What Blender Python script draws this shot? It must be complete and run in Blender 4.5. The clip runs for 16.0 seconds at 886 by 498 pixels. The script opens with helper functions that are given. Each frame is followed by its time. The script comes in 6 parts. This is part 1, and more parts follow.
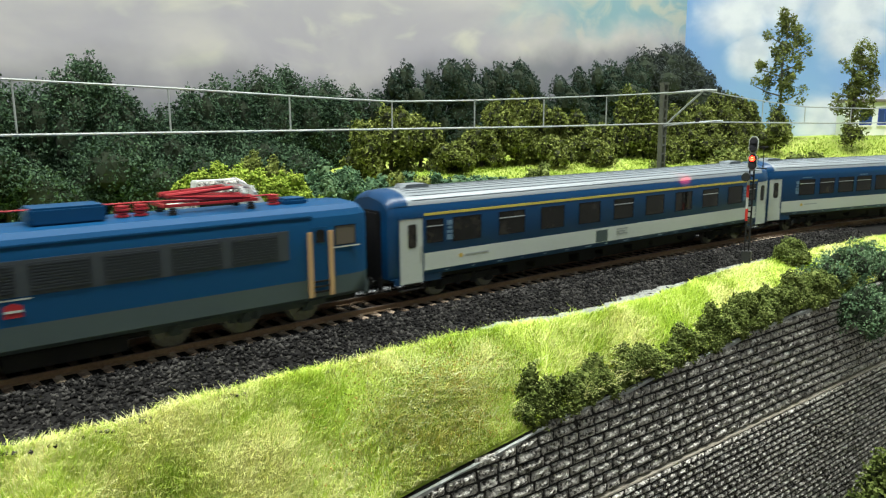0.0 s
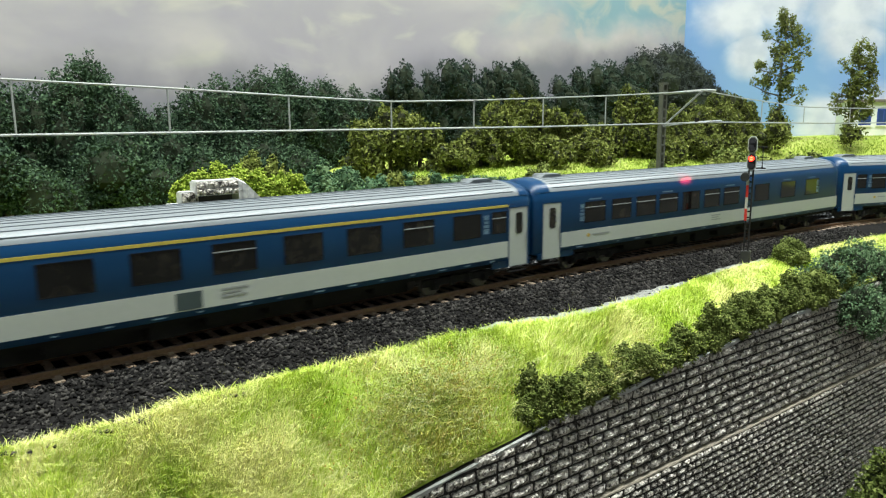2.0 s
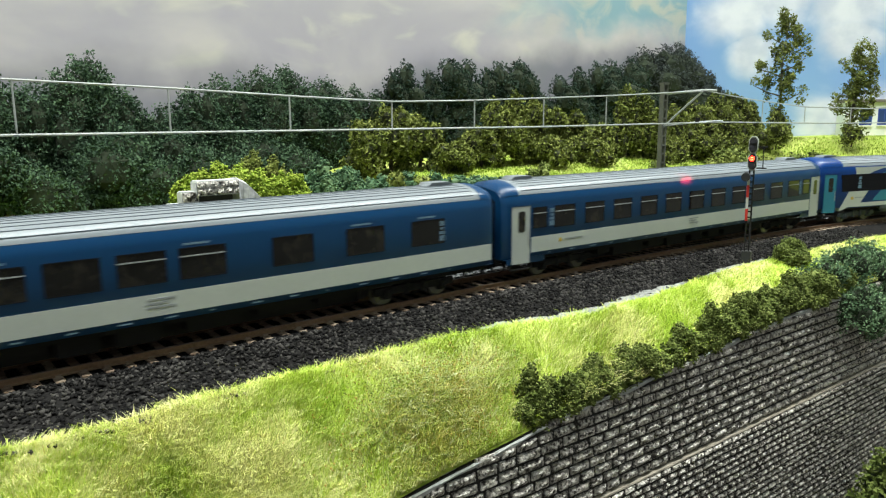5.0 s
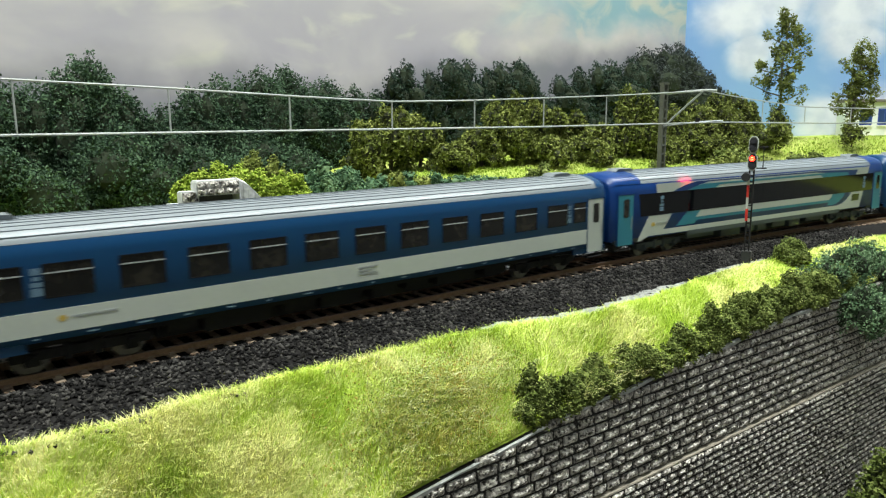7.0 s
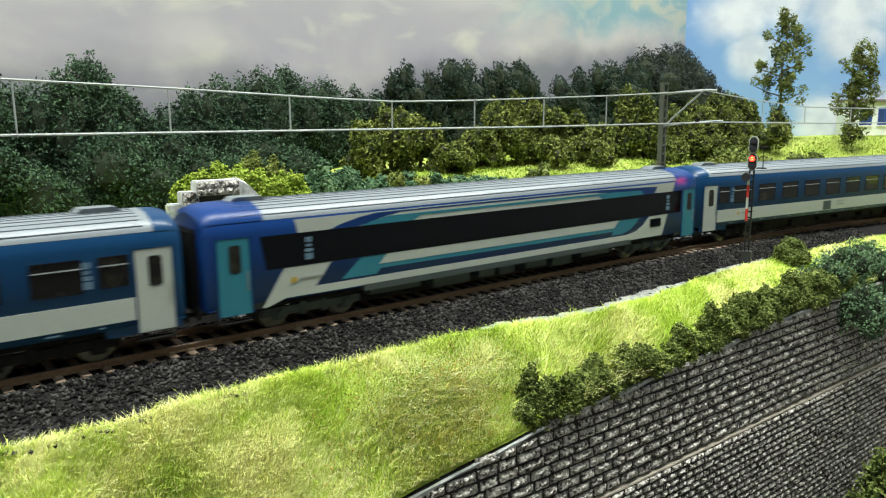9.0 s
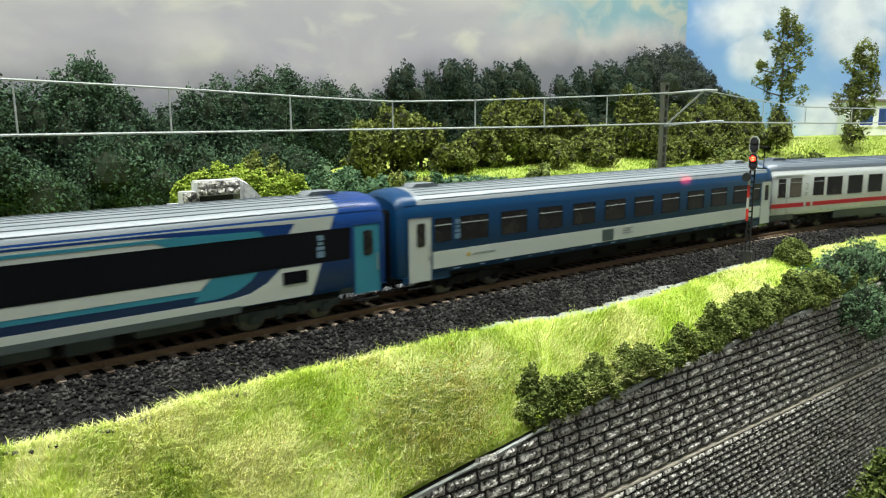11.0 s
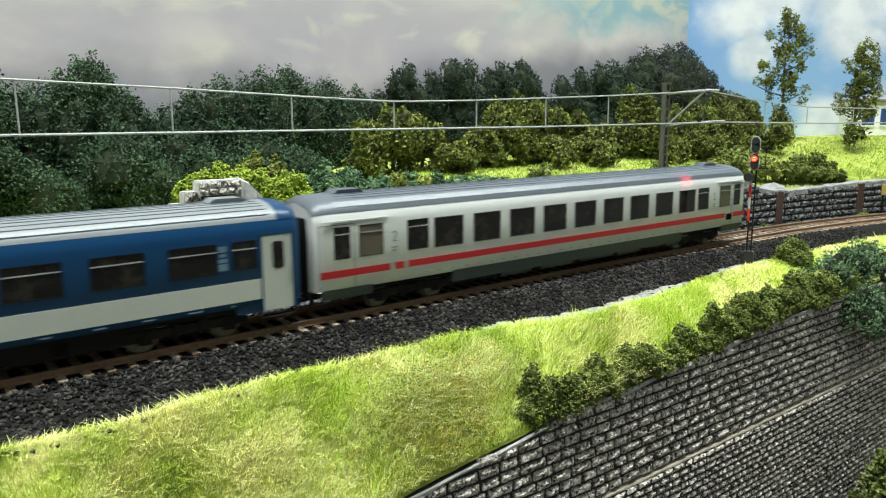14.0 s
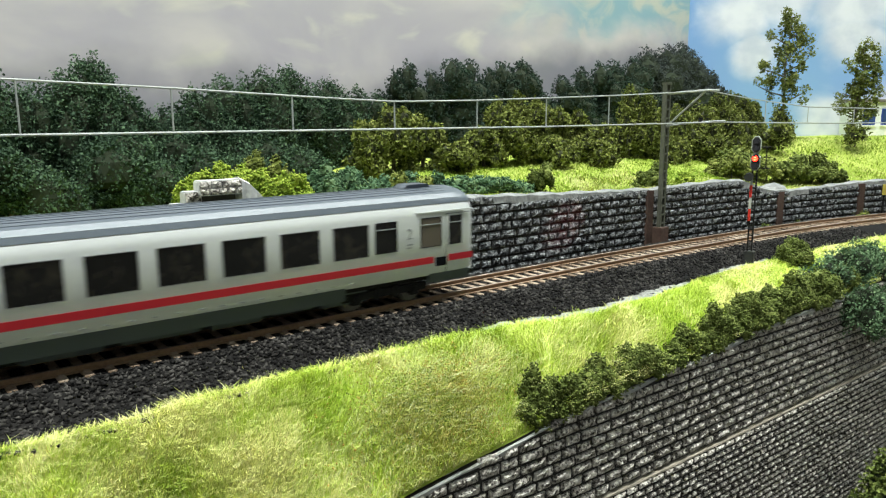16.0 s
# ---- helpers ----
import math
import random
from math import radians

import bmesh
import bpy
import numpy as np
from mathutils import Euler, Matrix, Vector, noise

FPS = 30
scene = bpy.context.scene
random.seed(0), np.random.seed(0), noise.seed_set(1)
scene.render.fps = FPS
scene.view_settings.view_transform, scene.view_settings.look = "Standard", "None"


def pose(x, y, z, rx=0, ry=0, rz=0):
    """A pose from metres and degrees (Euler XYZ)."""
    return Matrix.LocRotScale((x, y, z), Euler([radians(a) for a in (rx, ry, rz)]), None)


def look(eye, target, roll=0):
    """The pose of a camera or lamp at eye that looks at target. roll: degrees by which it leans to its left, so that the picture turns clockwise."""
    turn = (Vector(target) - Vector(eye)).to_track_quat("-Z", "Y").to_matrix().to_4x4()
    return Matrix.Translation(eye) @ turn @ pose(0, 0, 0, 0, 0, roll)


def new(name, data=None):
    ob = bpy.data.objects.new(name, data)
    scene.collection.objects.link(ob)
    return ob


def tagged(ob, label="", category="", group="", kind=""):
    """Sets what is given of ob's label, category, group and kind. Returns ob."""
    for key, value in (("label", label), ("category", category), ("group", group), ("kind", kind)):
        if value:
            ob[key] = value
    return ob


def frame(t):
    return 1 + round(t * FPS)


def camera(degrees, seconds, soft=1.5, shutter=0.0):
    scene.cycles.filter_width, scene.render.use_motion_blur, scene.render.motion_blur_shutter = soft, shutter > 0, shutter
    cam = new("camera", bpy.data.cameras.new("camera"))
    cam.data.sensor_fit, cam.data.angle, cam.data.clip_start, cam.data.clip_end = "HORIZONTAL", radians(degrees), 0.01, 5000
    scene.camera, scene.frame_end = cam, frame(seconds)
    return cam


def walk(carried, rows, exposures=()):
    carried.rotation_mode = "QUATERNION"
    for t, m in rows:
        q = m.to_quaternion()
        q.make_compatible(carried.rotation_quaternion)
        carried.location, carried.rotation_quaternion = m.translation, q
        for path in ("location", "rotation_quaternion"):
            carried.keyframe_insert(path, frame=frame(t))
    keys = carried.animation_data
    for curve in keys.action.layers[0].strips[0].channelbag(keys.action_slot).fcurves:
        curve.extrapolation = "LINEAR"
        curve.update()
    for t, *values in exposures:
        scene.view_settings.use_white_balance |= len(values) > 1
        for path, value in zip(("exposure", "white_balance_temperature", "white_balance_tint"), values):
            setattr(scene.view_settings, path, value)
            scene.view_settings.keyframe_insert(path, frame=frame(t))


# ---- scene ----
# A model railway at 1:87. Lengths below are in millimetres; MM turns them into metres.
MM = 0.001
cam = camera(62.77, 16.0, soft=1.2, shutter=0.5)
TILT, LEAN, EYE_Z = 10.09, -0.35, 75.7


def view(yaw):
    a = radians(yaw)
    t = math.tan(radians(TILT))
    return look((0, 0, EYE_Z * MM), (-math.sin(a), math.cos(a), EYE_Z * MM - t), LEAN)


walk(cam, [(0, view(-0.152)), (1, view(-0.205)), (3.5, view(-0.205)), (4.2, view(-0.165)), (8, view(-0.152)), (9.2, view(-0.152)),
           (11.4, view(-0.085)), (12.5, view(-0.027)), (14, view(-0.004)), (16, view(0.04))], exposures=[(0, 0.0), (16, 0.0)])

# ---- light: strip lamps over the layout and a ceiling panel of the room ----
world = bpy.data.worlds.new("room_air")
world.use_nodes = True
world.node_tree.nodes["Background"].inputs[0].default_value = (0.75, 0.85, 1.0, 1)
world.node_tree.nodes["Background"].inputs[1].default_value = 0.05
scene.world = world


def area_lamp(name, eye, target, sx, sy, watts, colour):
    d = bpy.data.lights.new(name, "AREA")
    d.shape, d.size, d.size_y, d.energy, d.color = "RECTANGLE", sx, sy, watts, colour
    ob = new(name, d)
    ob.matrix_world = look(eye, target)
    return ob


lamp = area_lamp("strip_lamp", (0, 0, 0.8), (0, 0, 0), 2.6, 0.22, 80.0, (0.955, 1.0, 0.95))
lamp.matrix_world = pose(0.165, 0.250, 1.28, 0, 0, 38.86)
area_lamp("room_lamp", (0.3, -0.5, 1.42), (0.3, -0.3, 0.0), 1.2, 1.2, 7.0, (0.78, 0.90, 1.0))

# the red aspect's own beam on the passing train
beam = bpy.data.lights.new("signal_beam", "SPOT")
beam.energy, beam.color, beam.spot_size, beam.spot_blend, beam.shadow_soft_size = 0.15, (1.0, 0.03, 0.08), radians(17), 1.0, 0.002
new("signal_beam", beam).matrix_world = look((0.1695, 0.4085, 0.0535), (0.1300, 0.4150, 0.0378))

# ---- materials ----


def node_mat(name):
    m = bpy.data.materials.new(name)
    m.use_nodes = True
    return m, m.node_tree.nodes, m.node_tree.links, m.node_tree.nodes["Principled BSDF"]


def stuff_mat(name, colours, rough=0.6, metal=0.0, grain=900.0, broad=40.0, bump=0.0, per="", spread=0.35, spec=0.5, coat=0.0):
    """A surface from two or more colours: broad patches and fine grain, and a shift from piece to piece."""
    m, nodes, links, b = node_mat(name)
    tc = nodes.new("ShaderNodeTexCoord")
    n1, n2 = nodes.new("ShaderNodeTexNoise"), nodes.new("ShaderNodeTexNoise")
    n1.inputs["Scale"].default_value, n1.inputs["Detail"].default_value = broad, 4
    n2.inputs["Scale"].default_value, n2.inputs["Detail"].default_value = grain, 3
    for n in (n1, n2):
        links.new(tc.outputs["Object"], n.inputs["Vector"])
    mix = nodes.new("ShaderNodeMath")
    mix.operation = "MULTIPLY_ADD"
    mix.inputs[1].default_value = 0.45
    links.new(n2.outputs["Fac"], mix.inputs[0])
    half = nodes.new("ShaderNodeMath")
    half.operation = "MULTIPLY"
    half.inputs[1].default_value = 0.55
    links.new(n1.outputs["Fac"], half.inputs[0])
    links.new(half.outputs[0], mix.inputs[2])
    last = mix.outputs[0]
    if per:
        src = nodes.new("ShaderNodeObjectInfo" if per == "object" else "ShaderNodeNewGeometry")
        ma = nodes.new("ShaderNodeMath")
        ma.operation = "MULTIPLY_ADD"
        ma.inputs[1].default_value = spread
        links.new(src.outputs["Random" if per == "object" else "Random Per Island"], ma.inputs[0])
        sub = nodes.new("ShaderNodeMath")
        sub.operation = "SUBTRACT"
        sub.inputs[1].default_value = spread / 2
        links.new(last, sub.inputs[0])
        links.new(sub.outputs[0], ma.inputs[2])
        last = ma.outputs[0]
    ramp = nodes.new("ShaderNodeValToRGB")
    el = ramp.color_ramp.elements
    while len(el) < len(colours):
        el.new(0.5)
    for i, c in enumerate(colours):
        el[i].position = 0.28 + 0.44 * i / max(1, len(colours) - 1)
        el[i].color = (*c, 1)
    links.new(last, ramp.inputs[0])
    links.new(ramp.outputs[0], b.inputs["Base Color"])
    b.inputs["Roughness"].default_value, b.inputs["Metallic"].default_value = rough, metal
    b.inputs["Specular IOR Level"].default_value = spec
    b.inputs["Coat Weight"].default_value = coat
    if bump:
        bu = nodes.new("ShaderNodeBump")
        bu.inputs["Strength"].default_value, bu.inputs["Distance"].default_value = bump, 0.0006
        links.new(n2.outputs["Fac"], bu.inputs["Height"])
        links.new(bu.outputs[0], b.inputs["Normal"])
    return m


def paint(name, c, rough=0.38, var=0.06, spec=0.4):
    lo, hi = [v * (1 - var) for v in c], [min(1, v * (1 + var)) for v in c]
    return stuff_mat(name, (lo, hi), rough, 0, 700, 25, 0.03, spec=spec)


def glow(name, c, strength):
    m, nodes, links, b = node_mat(name)
    b.inputs["Base Color"].default_value = (*c, 1)
    b.inputs["Emission Color"].default_value = (*c, 1)
    b.inputs["Emission Strength"].default_value = strength
    return m


def glass_mat(name, c, rough=0.06):
    m, nodes, links, b = node_mat(name)
    b.inputs["Base Color"].default_value = (*c, 1)
    b.inputs["Roughness"].default_value = rough
    b.inputs["Specular IOR Level"].default_value = 0.5
    return m


M = {}
M["blue"] = paint("blue_lacquer", (0.0025, 0.034, 0.098), 0.36, spec=0.3)
M["loco_blue"] = paint("loco_blue_lacquer", (0.0015, 0.046, 0.125), 0.45, spec=0.22)
M["deep_blue"] = paint("deep_blue_lacquer", (0.003, 0.030, 0.140), 0.36, spec=0.3)
M["white"] = paint("cream_white_lacquer", (0.39, 0.42, 0.395), 0.42)
M["ic_white"] = paint("light_grey_lacquer", (0.54, 0.565, 0.565), 0.42)
M["teal"] = paint("teal_lacquer", (0.022, 0.165, 0.235), 0.4)
M["yellow"] = paint("yellow_lacquer", (0.46, 0.38, 0.07), 0.42)
M["red"] = paint("traffic_red_lacquer", (0.34, 0.009, 0.018), 0.4)
M["signal_red"] = paint("signal_red_lacquer", (0.5, 0.03, 0.02), 0.45)
M["panto_red"] = paint("dark_red_lacquer", (0.30, 0.016, 0.022), 0.45)
M["roof"] = stuff_mat("silver_roof", ((0.15, 0.172, 0.186), (0.20, 0.223, 0.238)), 0.42, 0.1, 600, 20, 0.03, spec=0.4)
M["roof_ic"] = stuff_mat("blue_grey_roof", ((0.075, 0.090, 0.112), (0.10, 0.118, 0.142)), 0.36, 0.1, 600, 20, 0.03)
M["roof_dark"] = stuff_mat("slate_roof", ((0.065, 0.082, 0.10), (0.10, 0.12, 0.14)), 0.42, 0.1, 600, 20, 0.03)
M["grey"] = paint("mid_grey_lacquer", (0.042, 0.062, 0.066), 0.5)
M["bogie_grey"] = paint("bogie_grey", (0.045, 0.056, 0.060), 0.6)
M["grille"] = paint("grille_grey", (0.020, 0.026, 0.032), 0.5)
M["grille_rib"] = paint("grille_rib_grey", (0.034, 0.042, 0.05), 0.5)
M["skirt"] = paint("dark_grey_skirt", (0.05, 0.065, 0.068), 0.5)
M["black"] = stuff_mat("matt_black", ((0.010, 0.011, 0.012), (0.022, 0.023, 0.024)), 0.6, 0, 900, 60, 0.1)
M["under"] = stuff_mat("dusty_underframe", ((0.008, 0.008, 0.008), (0.018, 0.017, 0.016)), 0.8, 0, 900, 60, 0.2, spec=0.2)
M["wheel"] = stuff_mat("wheel_steel", ((0.09, 0.08, 0.07), (0.2, 0.19, 0.18)), 0.45, 0.6, 900, 80, 0.1)
# brown patches in the colour imitate reflections and the interior behind the glass
M["glass"] = stuff_mat("dark_glass_with_reflections", ((0.003, 0.003, 0.003), (0.008, 0.0078, 0.007), (0.034, 0.030, 0.022)), 0.08, 0, 320, 110, spec=0.35)
M["toilet_glass"] = glass_mat("brown_window_glass", (0.10, 0.085, 0.065), 0.25)
M["house_glass"] = glass_mat("bluish_house_glass", (0.03, 0.06, 0.16), 0.2)
M["band_glass"] = stuff_mat("black_window_glass", ((0.002, 0.0025, 0.004), (0.004, 0.005, 0.007)), 0.08, spec=0.18)
M["ochre"] = paint("ochre_emblem", (0.42, 0.30, 0.06), 0.5)
M["frame"] = stuff_mat("alloy_frame", ((0.30, 0.31, 0.31), (0.42, 0.43, 0.43)), 0.4, 0.7, 900, 60)
M["rubber"] = stuff_mat("black_rubber", ((0.006, 0.006, 0.007), (0.012, 0.012, 0.013)), 0.85, spec=0.08)
M["gold"] = paint("tan_handrail", (0.42, 0.27, 0.13), 0.45)
M["print"] = paint("grey_lettering", (0.25, 0.27, 0.27), 0.5)
M["pale_print"] = paint("pale_lettering", (0.12, 0.20, 0.28), 0.5)
M["rail"] = stuff_mat("rusty_rail_side", ((0.16, 0.092, 0.050), (0.34, 0.22, 0.13)), 0.65, 0.1, 900, 60, 0.2)
M["rail_head"] = stuff_mat("worn_rail_head", ((0.20, 0.14, 0.10), (0.42, 0.35, 0.30)), 0.35, 0.6, 900, 60)
M["sleeper"] = stuff_mat("weathered_sleeper", ((0.12, 0.075, 0.045), (0.33, 0.25, 0.18), (0.43, 0.36, 0.28)), 0.8, 0, 700, 90, 0.3, per="object", spread=0.25)
M["stone"] = stuff_mat("ballast_stone", ((0.002, 0.0019, 0.0018), (0.0065, 0.006, 0.0056), (0.052, 0.049, 0.045)), 0.8, 0, 700, 60, 0.3, per="island", spread=0.42, spec=0.12)
M["ballast_bed"] = stuff_mat("ballast_bed", ((0.006, 0.006, 0.006), (0.016, 0.015, 0.014)), 0.95, 0, 800, 90, 0.6, spec=0.08)
M["soil"] = stuff_mat("green_brown_soil", ((0.15, 0.22, 0.018), (0.26, 0.33, 0.04), (0.38, 0.39, 0.11)), 0.95, 0, 500, 30, 0.5)
M["plaster"] = stuff_mat("grey_filler", ((0.30, 0.31, 0.31), (0.60, 0.61, 0.59)), 0.85, 0, 400, 90, 0.8)
def rock_mat(name, dark, mid, light, per):
    """Hewn stone: sharp pits and chisel marks between paler flats, and a tone of its own for each block."""
    m, nodes, links, b = node_mat(name)
    tc = nodes.new("ShaderNodeTexCoord")
    src = nodes.new("ShaderNodeObjectInfo" if per == "object" else "ShaderNodeNewGeometry")
    shift = nodes.new("ShaderNodeVectorMath")
    shift.operation = "MULTIPLY_ADD"
    links.new(src.outputs["Random" if per == "object" else "Random Per Island"], shift.inputs[0])
    shift.inputs[1].default_value = (0.37, 0.53, 0.71)
    links.new(tc.outputs["Object"], shift.inputs[2])
    fine, wide = nodes.new("ShaderNodeTexNoise"), nodes.new("ShaderNodeTexNoise")
    for n, sc, de, ro in ((fine, 640, 5, 0.62), (wide, 150, 3, 0.5)):
        n.inputs["Scale"].default_value, n.inputs["Detail"].default_value, n.inputs["Roughness"].default_value = sc, de, ro
        links.new(shift.outputs[0], n.inputs["Vector"])
    ramp = nodes.new("ShaderNodeValToRGB")
    el = ramp.color_ramp.elements
    el.new(0.5)
    for e, pos, c in zip(el, (0.40, 0.50, 0.66), (dark, mid, light)):
        e.position, e.color = pos, (*c, 1)
    add = nodes.new("ShaderNodeMath")
    add.operation = "MULTIPLY_ADD"
    links.new(wide.outputs["Fac"], add.inputs[0])
    add.inputs[1].default_value = 0.35
    sub = nodes.new("ShaderNodeMath")
    sub.operation = "SUBTRACT"
    links.new(fine.outputs["Fac"], sub.inputs[0])
    sub.inputs[1].default_value = 0.165
    links.new(sub.outputs[0], add.inputs[2])
    links.new(add.outputs[0], ramp.inputs[0])
    links.new(ramp.outputs[0], b.inputs["Base Color"])
    bu = nodes.new("ShaderNodeBump")
    bu.inputs["Strength"].default_value, bu.inputs["Distance"].default_value = 1.0, 0.0016
    links.new(fine.outputs["Fac"], bu.inputs["Height"])
    links.new(bu.outputs[0], b.inputs["Normal"])
    b.inputs["Roughness"].default_value, b.inputs["Specular IOR Level"].default_value = 0.85, 0.2
    return m


for _key, _nm, _tones in (("wall_stone", "grey_rubble_stone", ((0.055, 0.050, 0.044), (0.46, 0.43, 0.385), (0.84, 0.80, 0.73))), ("back_stone", "cool_grey_stone", ((0.022, 0.024, 0.025), (0.100, 0.106, 0.110), (0.30, 0.31, 0.32)))):
    M[_key] = rock_mat(_nm, *_tones, "object")
    M[_key + "_far"] = rock_mat(_nm + "_joined", *_tones, "island")
M["mortar"] = stuff_mat("dark_joint", ((0.016, 0.015, 0.014), (0.04, 0.037, 0.033)), 0.9, 0, 700, 60, 0.4)
M["filler"] = stuff_mat("grey_glue_film", ((0.08, 0.085, 0.085), (0.28, 0.29, 0.285)), 0.75, 0, 500, 160, 0.9)
M["scree"] = stuff_mat("pale_glued_grit", ((0.10, 0.105, 0.095), (0.34, 0.35, 0.325)), 0.85, 0, 700, 260, 1.0, spec=0.2)
M["valley"] = stuff_mat("dark_valley_soil", ((0.035, 0.032, 0.026), (0.075, 0.07, 0.055)), 0.95, 0, 300, 12, 0.5)
M["ledge"] = stuff_mat("buff_ledge", ((0.20, 0.18, 0.145), (0.40, 0.36, 0.29)), 0.9, 0, 500, 90, 0.5, spec=0.15)
M["grass"] = stuff_mat("bright_grass", ((0.24, 0.40, 0.022), (0.48, 0.62, 0.065), (0.74, 0.78, 0.26)), 0.7, 0, 60, 16, per="island", spread=0.35, spec=0.2)
M["straw"] = stuff_mat("straw_grass", ((0.54, 0.59, 0.13), (0.77, 0.77, 0.31), (0.90, 0.86, 0.48)), 0.7, 0, 60, 16, per="island", spread=0.4, spec=0.2)
M["meadow"] = stuff_mat("meadow_grass", ((0.15, 0.25, 0.025), (0.29, 0.39, 0.055), (0.44, 0.49, 0.15)), 0.75, 0, 60, 16, per="island", spread=0.35, spec=0.15)
M["dry_meadow"] = stuff_mat("dry_meadow_grass", ((0.27, 0.32, 0.08), (0.43, 0.44, 0.17), (0.55, 0.53, 0.27)), 0.75, 0, 60, 16, per="island", spread=0.4, spec=0.15)
M["fibre"] = stuff_mat("pale_grass_fibre", ((0.34, 0.44, 0.12), (0.60, 0.62, 0.28), (0.78, 0.76, 0.50)), 0.75, 0, 60, 20, per="island", spread=0.5, spec=0.15)
M["weed"] = stuff_mat("olive_weed", ((0.26, 0.40, 0.035), (0.52, 0.56, 0.09), (0.70, 0.60, 0.20)), 0.7, 0, 60, 20, per="island", spread=0.5, spec=0.2)


def leaf(name, a, b, c):
    return stuff_mat(name, (a, b, c), 0.75, 0, 300, 25, per="island", spread=0.32, spec=0.12)


M["leaf_dark"] = leaf("dark_hedge_leaf", (0.015, 0.031, 0.019), (0.040, 0.074, 0.041), (0.086, 0.142, 0.075))
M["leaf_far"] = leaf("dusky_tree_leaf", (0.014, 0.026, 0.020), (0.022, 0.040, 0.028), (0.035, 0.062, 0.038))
# grey-green with the haze of distance mixed into the leaf colour
M["leaf_haze"] = leaf("hazed_tree_leaf", (0.028, 0.036, 0.036), (0.042, 0.052, 0.050), (0.065, 0.080, 0.070))
M["leaf_olive"] = leaf("olive_leaf", (0.040, 0.054, 0.011), (0.12, 0.146, 0.030), (0.26, 0.285, 0.080))
M["leaf_yellow"] = leaf("yellow_green_leaf", (0.07, 0.12, 0.010), (0.20, 0.28, 0.03), (0.38, 0.44, 0.08))
M["leaf_teal"] = leaf("bluish_green_leaf", (0.028, 0.066, 0.034), (0.070, 0.135, 0.068), (0.165, 0.245, 0.12))
M["leaf_creeper"] = leaf("grey_green_creeper_leaf", (0.045, 0.095, 0.048), (0.105, 0.18, 0.09), (0.21, 0.30, 0.155))
M["leaf_bush"] = leaf("deep_green_bush_leaf", (0.028, 0.044, 0.008), (0.10, 0.132, 0.028), (0.24, 0.28, 0.085))
M["weed_crumb"] = leaf("rusty_flock", (0.16, 0.26, 0.04), (0.36, 0.38, 0.07), (0.58, 0.33, 0.09))
# shade inside the crowns, put into the colour of the inner blobs
M["core"] = stuff_mat("dark_crown_shade", ((0.010, 0.016, 0.007), (0.02, 0.032, 0.012)), 0.95)
M["core_olive"] = stuff_mat("olive_crown_shade", ((0.016, 0.020, 0.006), (0.034, 0.040, 0.012)), 0.95)
M["bark"] = stuff_mat("bark", ((0.06, 0.055, 0.032), (0.13, 0.12, 0.08)), 0.9, 0, 600, 60, 0.4)
M["wire"] = stuff_mat("dull_silver_wire", ((0.30, 0.32, 0.31), (0.42, 0.44, 0.43)), 0.55, 0.4, 700, 40)
M["mast"] = stuff_mat("olive_grey_steel", ((0.05, 0.055, 0.04), (0.11, 0.115, 0.09)), 0.6, 0.1, 700, 60, 0.2)
M["rust"] = stuff_mat("rusty_base", ((0.035, 0.018, 0.012), (0.085, 0.048, 0.034)), 0.85, 0, 700, 60, 0.3)
M["render_white"] = stuff_mat("white_house_render", ((0.62, 0.65, 0.62), (0.76, 0.78, 0.74)), 0.8, 0, 500, 30, 0.2)
M["house_roof"] = stuff_mat("brown_roof_felt", ((0.13, 0.11, 0.09), (0.22, 0.19, 0.16)), 0.85)
M["shutter"] = paint("blue_window_frame", (0.02, 0.05, 0.26), 0.5)
M["room_wall"] = stuff_mat("pale_room_wall", ((0.42, 0.42, 0.40), (0.47, 0.47, 0.45)), 0.9, 0, 60, 2)
M["room_floor"] = stuff_mat("grey_room_floor", ((0.22, 0.21, 0.20), (0.30, 0.29, 0.28)), 0.7, 0, 60, 3)
M["board_edge"] = stuff_mat("plywood", ((0.35, 0.26, 0.16), (0.46, 0.35, 0.22)), 0.7, 0, 200, 10)
M["lens_red"] = glow("lit_red_lens", (1.0, 0.025, 0.01), 8.0)
M["lens_core"] = glow("lit_lens_core", (1.0, 0.16, 0.05), 9.0)
M["lens_off"] = glass_mat("unlit_lens", (0.03, 0.03, 0.035), 0.1)


def node_math(nodes, links, op, a, b=None, clamp=False):
    """One math node; a and b are sockets or numbers."""
    m = nodes.new("ShaderNodeMath")
    m.operation, m.use_clamp = op, clamp
    for i, v in enumerate((a, b)):
        if v is None:
            continue
        if isinstance(v, (int, float)):
            m.inputs[i].default_value = v
        else:
            links.new(v, m.inputs[i])
    return m.outputs[0]


def blend(nodes, links, fac, a, b):
    """Mix two colours, each a socket or a triple."""
    m = nodes.new("ShaderNodeMixRGB")
    links.new(fac, m.inputs[0])
    for i, v in ((1, a), (2, b)):
        if isinstance(v, tuple):
            m.inputs[i].default_value = (*v, 1)
        else:
            links.new(v, m.inputs[i])
    return m.outputs[0]


def soft(nodes, links, value, lo, hi):
    """0 below lo, 1 above hi, smooth between."""
    r = nodes.new("ShaderNodeMapRange")
    r.interpolation_type = "SMOOTHSTEP"
    r.inputs["From Min"].default_value, r.inputs["From Max"].default_value = min(lo, hi), max(lo, hi)
    r.inputs["To Min"].default_value, r.inputs["To Max"].default_value = (0, 1) if lo < hi else (1, 0)
    links.new(value, r.inputs["Value"])
    return r.outputs[0]


